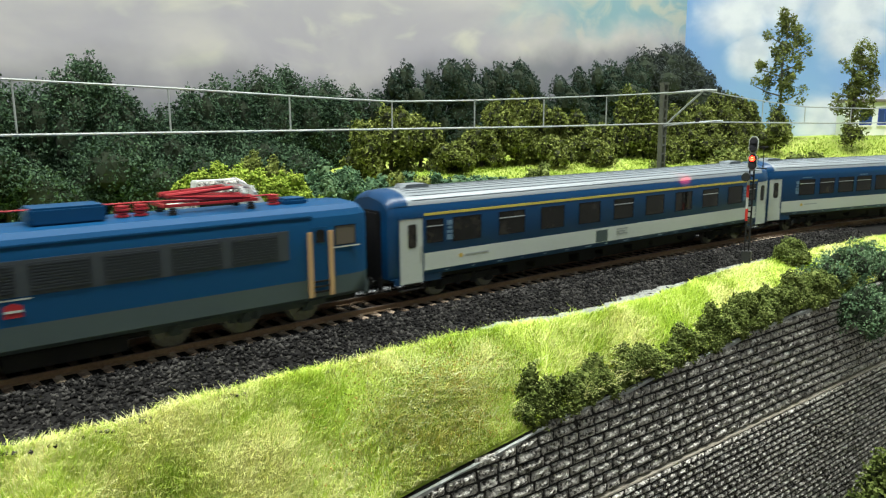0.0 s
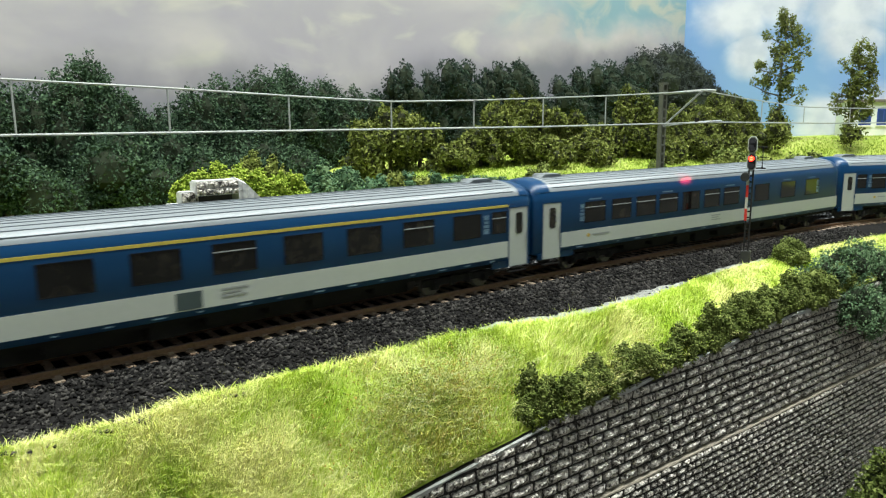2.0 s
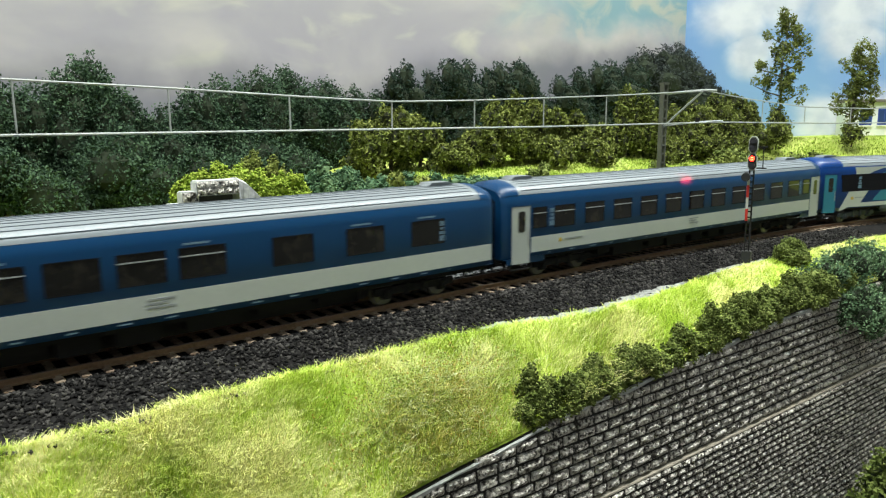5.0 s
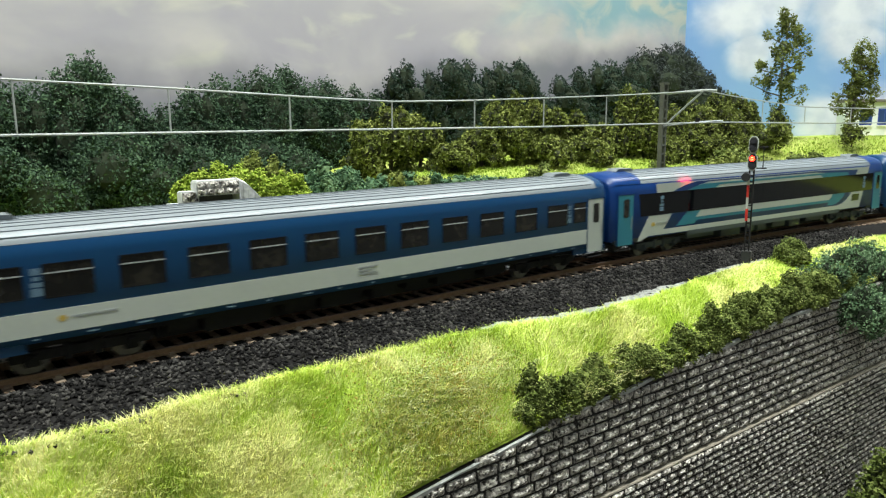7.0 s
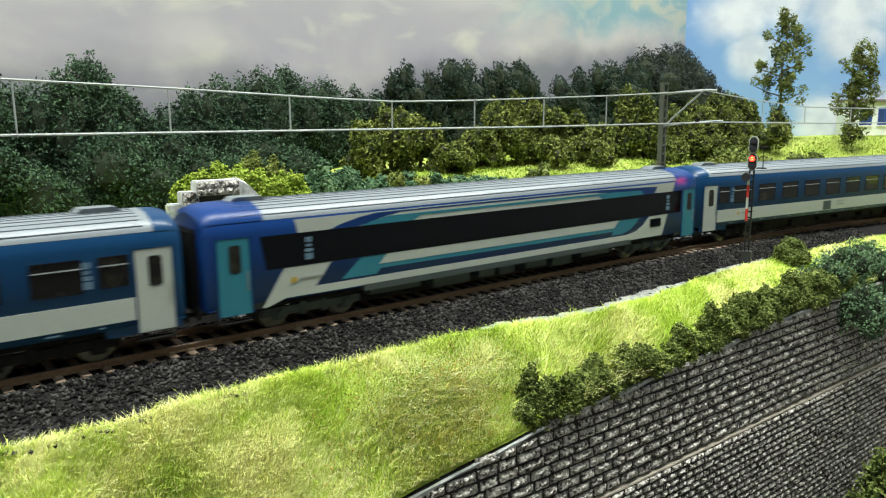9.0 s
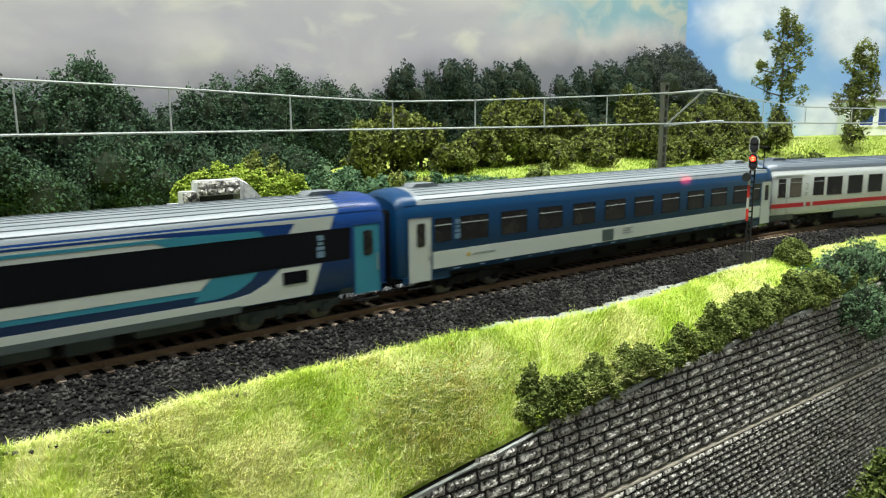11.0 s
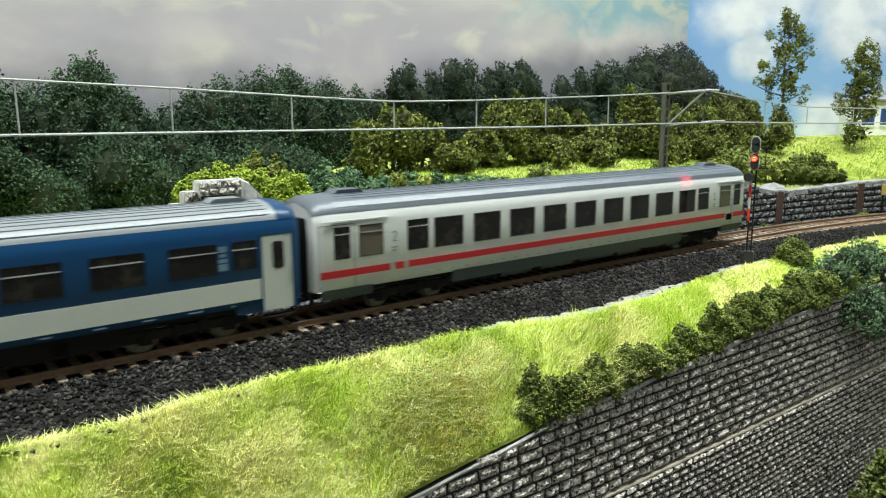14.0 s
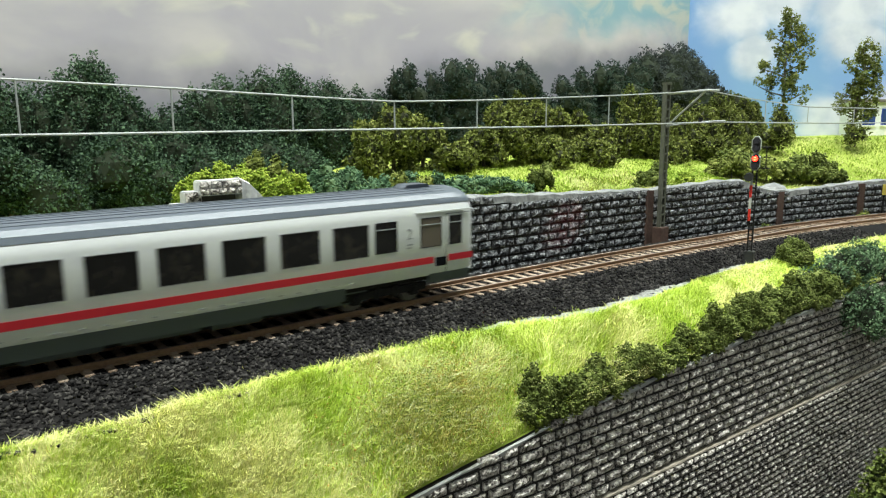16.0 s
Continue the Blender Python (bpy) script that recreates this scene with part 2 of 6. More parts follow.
def printed_sky(name):
    m, nodes, links, b = node_mat(name)
    tc = nodes.new("ShaderNodeTexCoord")
    xyz = nodes.new("ShaderNodeSeparateXYZ")
    links.new(tc.outputs["Object"], xyz.inputs[0])

    def cloud(scale, detail, stretch, distort=0.0):
        mp = nodes.new("ShaderNodeMapping")
        mp.inputs["Scale"].default_value = (1, 0, stretch)
        links.new(tc.outputs["Object"], mp.inputs["Vector"])
        n = nodes.new("ShaderNodeTexNoise")
        n.inputs["Scale"].default_value, n.inputs["Detail"].default_value, n.inputs["Distortion"].default_value = scale, detail, distort
        links.new(mp.outputs[0], n.inputs["Vector"])
        return n.outputs["Fac"]
    b.inputs["Roughness"].default_value = 0.75
    b.inputs["Specular IOR Level"].default_value = 0.15
    return nodes, links, b, xyz.outputs["X"], xyz.outputs["Z"], cloud, m


def pale_sky():
    """Lilac-grey overcast with cream veils, a break of pale cyan at one end and smoky mist low down."""
    nodes, links, b, x, z, cloud, m = printed_sky("printed_pale_sky")
    mt = lambda op, p, q=None: node_math(nodes, links, op, p, q)
    c = blend(nodes, links, soft(nodes, links, cloud(6, 5, 1.8, 0.4), 0.36, 0.66), (0.355, 0.338, 0.375), (0.49, 0.462, 0.45))
    c = blend(nodes, links, soft(nodes, links, cloud(13, 4, 2.6, 0.6), 0.52, 0.74), c, (0.52, 0.505, 0.44))
    # pale cyan break
    wob = mt("MULTIPLY", mt("SUBTRACT", cloud(11, 4, 1.4), 0.5), 0.16)
    side = soft(nodes, links, mt("ADD", x, wob), -0.33, -0.17)
    high = soft(nodes, links, mt("ADD", z, mt("MULTIPLY", wob, 0.55)), 0.150, 0.185)
    opening = mt("MULTIPLY", side, high)
    veil = soft(nodes, links, cloud(19, 5, 1.6, 0.8), 0.44, 0.62)
    cy = blend(nodes, links, veil, (0.21, 0.335, 0.385), (0.40, 0.415, 0.37))
    c = blend(nodes, links, opening, c, cy)
    # mist along the tree line, which climbs towards the right
    line = mt("ADD", mt("MULTIPLY", mt("MAXIMUM", mt("ADD", x, 0.50), 0.0), 0.108), 0.112)
    rise = mt("SUBTRACT", z, line)
    rise = mt("ADD", rise, mt("MULTIPLY", mt("SUBTRACT", cloud(12, 4, 1.2), 0.5), 0.07))
    c = blend(nodes, links, soft(nodes, links, rise, 0.014, -0.024), c, (0.20, 0.20, 0.225))
    links.new(c, b.inputs["Base Color"])
    return m


def blue_sky():
    """Clear blue, deeper above, with heaped white clouds."""
    nodes, links, b, x, z, cloud, m = printed_sky("printed_blue_sky")
    mt = lambda op, p, q=None: node_math(nodes, links, op, p, q)
    c = blend(nodes, links, soft(nodes, links, z, 0.22, 0.09), (0.15, 0.28, 0.50), (0.20, 0.34, 0.56))
    fluff = mt("MULTIPLY", mt("SUBTRACT", cloud(17, 6, 1.3, 0.3), 0.5), 1.5)
    mass = None
    for cx, cz, r in ((0.055, 0.195, 0.040), (0.078, 0.150, 0.028), (0.105, 0.215, 0.045), (0.185, 0.215, 0.060), (0.185, 0.165, 0.034), (0.165, 0.068, 0.040), (0.225, 0.075, 0.040), (0.33, 0.17, 0.08), (0.55, 0.12, 0.12), (0.85, 0.2, 0.14), (1.2, 0.14, 0.15)):
        dx, dz = mt("SUBTRACT", x, cx), mt("MULTIPLY", mt("SUBTRACT", z, cz), 1.25)
        d = mt("SQRT", mt("ADD", mt("MULTIPLY", dx, dx), mt("MULTIPLY", dz, dz)))
        v = mt("SUBTRACT", 1.0, mt("DIVIDE", d, r))
        mass = v if mass is None else mt("MAXIMUM", mass, v)
    body = soft(nodes, links, mt("ADD", mass, fluff), -0.45, 0.45)
    white = blend(nodes, links, soft(nodes, links, cloud(24, 4, 1.2), 0.36, 0.64), (0.43, 0.47, 0.56), (0.58, 0.60, 0.65))
    links.new(blend(nodes, links, body, c, white), b.inputs["Base Color"])
    return m


M["sky_left"] = pale_sky()
M["sky_right"] = blue_sky()

# ---- mesh helpers (all in millimetres) ----


class Geo:
    """Gathers verts and faces of one mesh."""

    def __init__(self):
        self.v, self.f, self.n = [], [], 0

    def add(self, verts, faces):
        o = self.n
        self.v.extend(tuple(p) for p in verts)
        self.f.extend(tuple(i + o for i in f) for f in faces)
        self.n += len(verts)
        return self

    def box(self, x0, x1, y0, y1, z0, z1, bevel=0.0):
        """A box; with a bevel its upright and long edges are chamfered."""
        if not bevel:
            v = [(x, y, z) for x in (x0, x1) for y in (y0, y1) for z in (z0, z1)]
            return self.add(v, [(0, 1, 3, 2), (4, 6, 7, 5), (0, 4, 5, 1), (2, 3, 7, 6), (0, 2, 6, 4), (1, 5, 7, 3)])
        bm = bmesh.new()
        bmesh.ops.create_cube(bm, size=1, matrix=Matrix.Translation(((x0 + x1) / 2, (y0 + y1) / 2, (z0 + z1) / 2)) @ Matrix.Diagonal((x1 - x0, y1 - y0, z1 - z0, 1)))
        bmesh.ops.bevel(bm, geom=bm.edges[:], offset=bevel, segments=2, affect="EDGES")
        return self.bm(bm)

    def bm(self, bm):
        bm.verts.index_update()
        self.add([v.co[:] for v in bm.verts], [[v.index for v in f.verts] for f in bm.faces])
        bm.free()
        return self

    def loft(self, rings, closed=True, caps=True):
        """Skin a row of rings, each a list of points."""
        k = len(rings[0])
        v = [p for r in rings for p in r]
        f = []
        for i in range(len(rings) - 1):
            for j in range(k if closed else k - 1):
                a, b = i * k + j, i * k + (j + 1) % k
                f.append((a, b, b + k, a + k))
        if caps and closed:
            f.append(tuple(range(k))[::-1])
            f.append(tuple(range((len(rings) - 1) * k, len(rings) * k)))
        return self.add(v, f)

    def tube(self, pts, r, k=6):
        pts = [Vector(p) for p in pts]
        rings = []
        for i, p in enumerate(pts):
            d = (pts[min(i + 1, len(pts) - 1)] - pts[max(i - 1, 0)]).normalized()
            u = d.cross(Vector((0, 0, 1)))
            u = Vector((1, 0, 0)) if u.length < 0.05 else u.normalized()
            w = d.cross(u)
            rr = r[i] if isinstance(r, (list, tuple)) else r
            rings.append([p + rr * (u * math.cos(2 * math.pi * j / k) + w * math.sin(2 * math.pi * j / k)) for j in range(k)])
        return self.loft(rings)

    def disc(self, c, axis, r, h, k=16, hole=0.0):
        """A short cylinder about an axis ('x', 'y' or 'z'), centred on c."""
        ring = lambda q, s: [self._ax(c, axis, q * math.cos(2 * math.pi * j / k), q * math.sin(2 * math.pi * j / k), s) for j in range(k)]
        return self.loft([ring(r * 0.94, -h / 2), ring(r, -h / 2 + 0.06 * h), ring(r, h / 2 - 0.06 * h), ring(r * 0.94, h / 2)])

    @staticmethod
    def _ax(c, axis, a, b, s):
        if axis == "y":
            return (c[0] + a, c[1] + s, c[2] + b)
        if axis == "x":
            return (c[0] + s, c[1] + a, c[2] + b)
        return (c[0] + a, c[1] + b, c[2] + s)

    def plate(self, poly, y, th):
        """A polygon in x, z as a thin plate that stands proud of the side at y (towards -y for y < 0)."""
        sgn = -1 if y < 0 else 1
        k = len(poly)
        v = [(x, y, z) for x, z in poly] + [(x, y + sgn * th, z) for x, z in poly]
        f = [tuple(range(k)), tuple(range(k, 2 * k))[::-1]] + [(i, (i + 1) % k, k + (i + 1) % k, k + i) for i in range(k)]
        return self.add(v, f)


def rect(x0, x1, z0, z1):
    return [(x0, z0), (x1, z0), (x1, z1), (x0, z1)]


def mesh_of(name, geo, mat, smooth=False):
    me = bpy.data.meshes.new(name)
    v = np.asarray(geo.v, float) * MM
    me.from_pydata(v.tolist(), [], geo.f)
    me.materials.append(mat)
    bm = bmesh.new()
    if len(geo.v) < 20000:
        bm.from_mesh(me)
        bmesh.ops.recalc_face_normals(bm, faces=bm.faces)
        bm.to_mesh(me)
    bm.free()
    if smooth:
        me.polygons.foreach_set("use_smooth", [True] * len(me.polygons))
        me.set_sharp_from_angle(angle=radians(38))
    me.update()
    return me


def part(name, geo, mat, parent=None, label="", smooth=False):
    ob = new(name, mesh_of(name, geo, mat, smooth))
    ob.parent = parent
    return tagged(ob, label) if label else ob


def thing(name, label, category, group="", kind=""):
    return tagged(new(name), label, category, group, kind)


def raw(name, verts, faces, mat, parent=None):
    """A big mesh straight from arrays (mm)."""
    me = bpy.data.meshes.new(name)
    verts = np.asarray(verts, np.float32) * MM
    faces = np.asarray(faces, np.int32)
    k = faces.shape[1]
    me.vertices.add(len(verts))
    me.vertices.foreach_set("co", verts.ravel())
    me.loops.add(faces.size)
    me.loops.foreach_set("vertex_index", faces.ravel())
    me.polygons.add(len(faces))
    me.polygons.foreach_set("loop_start", np.arange(0, faces.size, k, dtype=np.int32))
    me.materials.append(mat)
    me.update(calc_edges=True)
    ob = new(name, me)
    ob.parent = parent
    return ob


# ---- the line of the track ----
HEAD, OFFSET = radians(38.86), 253.0     # heading of the straight, and its distance from the eye
_g = np.arange(-2400.0, 2400.0, 2.0)
_k = np.clip((_g - 205.6) / 40, 0, 1) / 3774 * (1 - np.clip((_g - 440) / 60, 0, 1)) + np.clip((_g - 440) / 60, 0, 1) / 900
_k = _k * (1 - np.clip((_g - 1350) / 60, 0, 1))
_ph = HEAD - np.concatenate([[0], np.cumsum((_k[1:] + _k[:-1]))])
_x0 = -OFFSET * math.sin(HEAD) - 2400 * math.cos(HEAD)
_y0 = OFFSET * math.cos(HEAD) - 2400 * math.sin(HEAD)
_X = _x0 + np.concatenate([[0], np.cumsum(np.cos(_ph[1:]) + np.cos(_ph[:-1]))])
_Y = _y0 + np.concatenate([[0], np.cumsum(np.sin(_ph[1:]) + np.sin(_ph[:-1]))])


def at(s, n=0.0, z=0.0):
    """World place (mm) from the way along the track and the distance to its near side."""
    h = np.interp(s, _g, _ph)
    return np.stack(np.broadcast_arrays(np.interp(s, _g, _X) + n * np.sin(h), np.interp(s, _g, _Y) - n * np.cos(h), np.asarray(z, float)), -1)


def heading(s):
    return math.degrees(np.interp(s, _g, _ph))


def put(ob, s, n, z, turn=0.0):
    x, y, zz = at(s, n, z)
    ob.matrix_world = pose(x * MM, y * MM, zz * MM, 0, 0, heading(s) + turn)
    return ob


def straight(s, n, z=0.0):
    """Like at(), but along the straight prolonged."""
    c, w = math.cos(HEAD), math.sin(HEAD)
    return np.array((c * s + w * (n - OFFSET), w * s - c * (n - OFFSET), z))


# front retaining wall: its own straight line
WALL_TURN = radians(38.86 - 1.5)
WALL_A = straight(100, 76.3)


def wall_at(u, out=0.0, z=0.0):
    """u along the wall, out towards the valley."""
    return np.stack(np.broadcast_arrays(WALL_A[0] + u * math.cos(WALL_TURN) + out * math.sin(WALL_TURN),
                                        WALL_A[1] + u * math.sin(WALL_TURN) - out * math.cos(WALL_TURN), np.asarray(z, float)), -1)


def smooth_step(a, b, x):
    t = np.clip((np.asarray(x, float) - a) / (b - a), 0, 1)
    return t * t * (3 - 2 * t)


def wall_top(u):
    return np.interp(u, [-400, -60, 26, 45, 76, 99, 132, 170, 214, 266, 315, 420, 900], [-75, -58, -43.6, -41.3, -37.4, -34.1, -32.4, -30.5, -27.3, -23.9, -22.5, -20, -20])


def back_top(s):
    return np.interp(s, [-400, 251, 321, 403, 480, 505, 530, 560, 600, 640, 760], [36, 35.5, 32.5, 30, 31.5, 30, 22, 20, 21, 23, 23.5])


def fbm(x, y, scale, seed=0.0):
    """Cheap smooth noise, -1 to 1, for arrays."""
    x, y = np.asarray(x) / scale + seed, np.asarray(y) / scale + seed * 1.7
    return (np.sin(x + 1.3 * np.sin(y * 0.9 + seed)) + np.sin(1.7 * y + 1.1 * np.sin(1.4 * x)) + 0.6 * np.sin(2.9 * x + 2.3 * y + 1.5 * np.sin(2.1 * y))) / 2.6


def near_edge(s):
    """n of the front wall's top edge."""
    u = np.asarray(s, float) - 100
    n_straight = 76.3 + u * math.sin(radians(1.5))
    dev = np.interp(s, _g, (_X - (_x0 + (_g + 2400) * math.cos(HEAD))) * math.sin(HEAD) - (_Y - (_y0 + (_g + 2400) * math.sin(HEAD))) * math.cos(HEAD))
    return np.where(np.asarray(s) > 700, 76 - 0.0 * u, np.clip(n_straight - dev, 50, 95))


def grass_edge(s):
    return np.interp(s, [-500, 20, 35, 48, 64, 82, 102, 123, 146, 169, 201, 225, 256, 285, 316, 374, 424, 600], [42, 43.5, 46.2, 46, 44.4, 42.6, 42, 42.2, 42.6, 43.2, 46, 53, 54, 53, 48.5, 42, 40, 32])


def ground_z(s, n):
    """Height of the landscape."""
    s, n = np.broadcast_arrays(np.asarray(s, float), np.asarray(n, float))
    ge, ne = grass_edge(s), near_edge(s)
    wt = wall_top(s - 100)
    bed = -3.0 - 5.5 * smooth_step(17, 38, np.abs(n))
    t = np.clip((n - ge) / np.maximum(ne - ge, 5), 0, 1.0)
    bank = -8.2 + (wt + 8.2) * (0.35 * t + 0.65 * t ** 1.7) + 1.5 * fbm(s, n, 17, 2) * np.sin(np.pi * np.clip(t, 0, 1)) + 1.5 * np.sin(np.pi * t)
    z = np.where(n > ge, bank, bed)
    bt = back_top(s) - 1.5
    rise = smooth_step(36, 150, -n)
    goal = np.interp(s, [-300, 60, 190, 280, 420, 560, 700, 1200], [20, 20, 30, 44, 45, 46, 55, 55])
    z = z + 4.5 * np.exp(-(((s - 146) / 20) ** 2 + ((n - 66) / 8) ** 2)) * (n > ge)
    hill = bt + (goal - bt) * rise + 1.6 * fbm(s, n, 30, 5) * rise
    return np.where(n < -36, hill, z)

# ---- setting: room, boards, ground, track ----


def room():
    for name, b in (("floor", (-2600, 2600, -2000, 1600, -960, -940)), ("ceiling", (-2600, 2600, -2000, 1600, 1500, 1520)),
                    ("wall_north", (-2600, 2600, 1600, 1620, -940, 1500)), ("wall_south", (-2600, 2600, -2020, -2000, -940, 1500)),
                    ("wall_west", (-2620, -2600, -2000, 1600, -940, 1500)), ("wall_east", (2600, 2620, -2000, 1600, -940, 1500))):
        ob = part(name, Geo().box(*b), M["room_floor" if name == "floor" else "room_wall"])
        tagged(ob, "plain pale wall of the hobby room" if "wall" in name else "plain " + name + " of the hobby room", name.split("_")[0], kind="structure")


room()


def ground():
    sv = np.concatenate([np.arange(-2100, -120, 30), np.arange(-120, 620, 4), np.arange(620, 2120, 30)])
    cols = []
    for s in sv:
        ne = float(near_edge(s))
        n = np.concatenate([np.linspace(-420, -160, 8), np.linspace(-150, -40, 18), [-36.5, -35.9], np.linspace(-34, 34, 26), np.linspace(36, ne, 22)])
        cols.append(n)
    n = np.array(cols)
    s = np.repeat(sv[:, None], n.shape[1], 1)
    z = ground_z(s, n) - 1.6 * ((n > -35.95) & (n < grass_edge(s) + 1.0))
    p = at(s, n, z).reshape(-1, 3)
    a, b = n.shape
    idx = np.arange(a * b).reshape(a, b)
    f = np.stack([idx[:-1, :-1], idx[:-1, 1:], idx[1:, 1:], idx[1:, :-1]], -1).reshape(-1, 4)
    ob = raw("ground", p, f, M["soil"])
    tagged(ob, "green-brown scenic ground of the layout under the grass", "ground", kind="structure")
    # the valley floor in front of the wall
    g = Geo()
    vs = [wall_at(-2300, -2, -190), wall_at(2200, -2, -190), wall_at(2200, 900, -200), wall_at(-2300, 900, -200)]
    lo = [(x, y, z - 30) for x, y, z in vs]
    g.add([tuple(v) for v in vs] + lo, [(0, 1, 2, 3), (7, 6, 5, 4), (0, 4, 5, 1), (1, 5, 6, 2), (2, 6, 7, 3), (3, 7, 4, 0)])
    tagged(part("valley_ground", g, M["valley"]), "dark grey-brown valley floor below the retaining wall", "ground", kind="structure")


ground()


def backdrop():
    a, b = straight(-300, -252), straight(777, -252)
    d = Vector((b - a)).normalized()
    L = (Vector(b) - Vector(a)).length
    bd = part("backdrop_left", Geo().box(-L, 3, 0, 6, -60, 420), M["sky_left"])
    bd.matrix_world = pose(b[0] * MM, b[1] * MM, 0, 0, 0, math.degrees(HEAD))
    tagged(bd, "backdrop board printed with pale lilac and cream clouds", "backdrop", kind="structure")
    br = part("backdrop_right", Geo().box(-3, 1500, 0, 6, -60, 420), M["sky_right"])
    br.matrix_world = pose(b[0] * MM, b[1] * MM, 0, 0, 0, -6)
    tagged(br, "backdrop board printed with blue sky and white clouds", "backdrop", kind="structure")


backdrop()


def benchwork():
    t = thing("layout_table", "plain timber trestle frame under the model layout", "table", kind="structure")
    for u in (-1900, -1200, -500, 200, 900, 1600):
        for o in (20, 860):
            x, y, _ = wall_at(u, o)
            part("leg", Geo().box(x - 25, x + 25, y - 25, y + 25, -940, -231), M["board_edge"], t)


benchwork()


def sweep(name, profile, s0, s1, step, mat, parent, smooth=False):
    """A profile in n, z drawn along the track."""
    g = Geo()
    rings = [[tuple(at(s, n, z)) for n, z in profile] for s in np.arange(s0, s1 + step / 2, step)]
    return part(name, g.loft(rings), mat, parent, smooth=smooth)


def track():
    t = thing("railway_track", "single model railway track with rusty rails on dark ballast", "track", kind="structure")
    for side in (1, -1):
        c = side * 9.05
        foot = [(c - 1.25, -2.3), (c + 1.25, -2.3), (c + 1.25, -2.0), (c + 0.35, -1.75), (c + 0.35, -0.75), (c + 0.8, -0.6), (c + 0.8, -0.08),
                (c - 0.8, -0.08), (c - 0.8, -0.6), (c - 0.35, -0.75), (c - 0.35, -1.75), (c - 1.25, -2.0)]
        r = sweep("rail", foot, -2060, 2080, 20, M["rail"], t)
        sweep("rail_head", [(c - 0.7, -0.078), (c + 0.7, -0.078), (c + 0.6, 0.0), (c - 0.6, 0.0)], -2060, 2080, 20, M["rail_head"], r)
    g = Geo().box(-1.45, 1.45, -15, 15, -3.6, -2.35, 0.15)
    for y in (9.05, -9.05):
        g.box(-1.1, 1.1, y - 2.3, y + 2.3, -2.37, -2.15)
        for e in (-1.75, 1.75):
            g.box(-0.8, 0.8, y + e - 0.35, y + e + 0.35, -2.2, -1.6)
    me = mesh_of("sleeper", g, M["sleeper"])
    rng = random.Random(5)
    far = Geo()
    s = -2055
    while s < 2075:
        if -60 < s < 640:
            ob = new("sleeper", me)
            ob.parent = t
            x, y, z = at(s)
            ob.matrix_local = pose(x * MM, y * MM, rng.uniform(-0.15, 0.1) * MM, 0, 0, heading(s) + rng.uniform(-1.2, 1.2))
        else:
            vs = [tuple(at(s + dx, n, z)) for dx in (-1.4, 1.4) for n in (-15, 15) for z in (-3.6, -2.35)]
            far.add(vs, [(0, 1, 3, 2), (4, 6, 7, 5), (0, 4, 5, 1), (2, 3, 7, 6), (0, 2, 6, 4), (1, 5, 7, 3)])
        s += 6.9
    tagged(part("more_sleepers", far, M["sleeper"], t), kind="stuff")


track()


def rock_mesh(r):
    """A sharp-edged chip of stone."""
    a = r.uniform(0.55, 1.15, 6)
    q = r.uniform(-0.3, 0.3, (6, 3))
    v = np.array([(a[0], 0, 0), (-a[1], 0, 0), (0, a[2], 0), (0, -a[3], 0), (0, 0, a[4]), (0, 0, -a[5])]) + q
    f = np.array([(0, 2, 4), (2, 1, 4), (1, 3, 4), (3, 0, 4), (2, 0, 5), (1, 2, 5), (3, 1, 5), (0, 3, 5)])
    return v, f


def turns(rng, k):
    """k random rotation matrices."""
    q = rng.normal(size=(k, 4))
    q /= np.linalg.norm(q, axis=1)[:, None]
    w, x, y, z = q.T
    return np.stack([1 - 2 * (y * y + z * z), 2 * (x * y - z * w), 2 * (x * z + y * w), 2 * (x * y + z * w), 1 - 2 * (x * x + z * z), 2 * (y * z - x * w),
                     2 * (x * z - y * w), 2 * (y * z + x * w), 1 - 2 * (x * x + y * y)], 1).reshape(k, 3, 3)


def scatter(name, pts, sizes, shapes, mat, rng, flat=None):
    """Many small pieces in one mesh, each turned at random."""
    vs, fs, o = [], [], 0
    pick = rng.integers(0, len(shapes), len(pts))
    rot = turns(rng, len(pts))
    for i, (v, f) in enumerate(shapes):
        sel = np.where(pick == i)[0]
        if not len(sel):
            continue
        w = np.einsum("kij,vj->kvi", rot[sel], v) * sizes[sel][:, None, None]
        if flat:
            w[:, :, 2] *= flat
        w += pts[sel][:, None, :]
        vs.append(w.reshape(-1, 3))
        fs.append((f[None] + (np.arange(len(sel)) * len(v))[:, None, None] + o).reshape(-1, 3))
        o += len(sel) * len(v)
    return raw(name, np.concatenate(vs), np.concatenate(fs), mat)


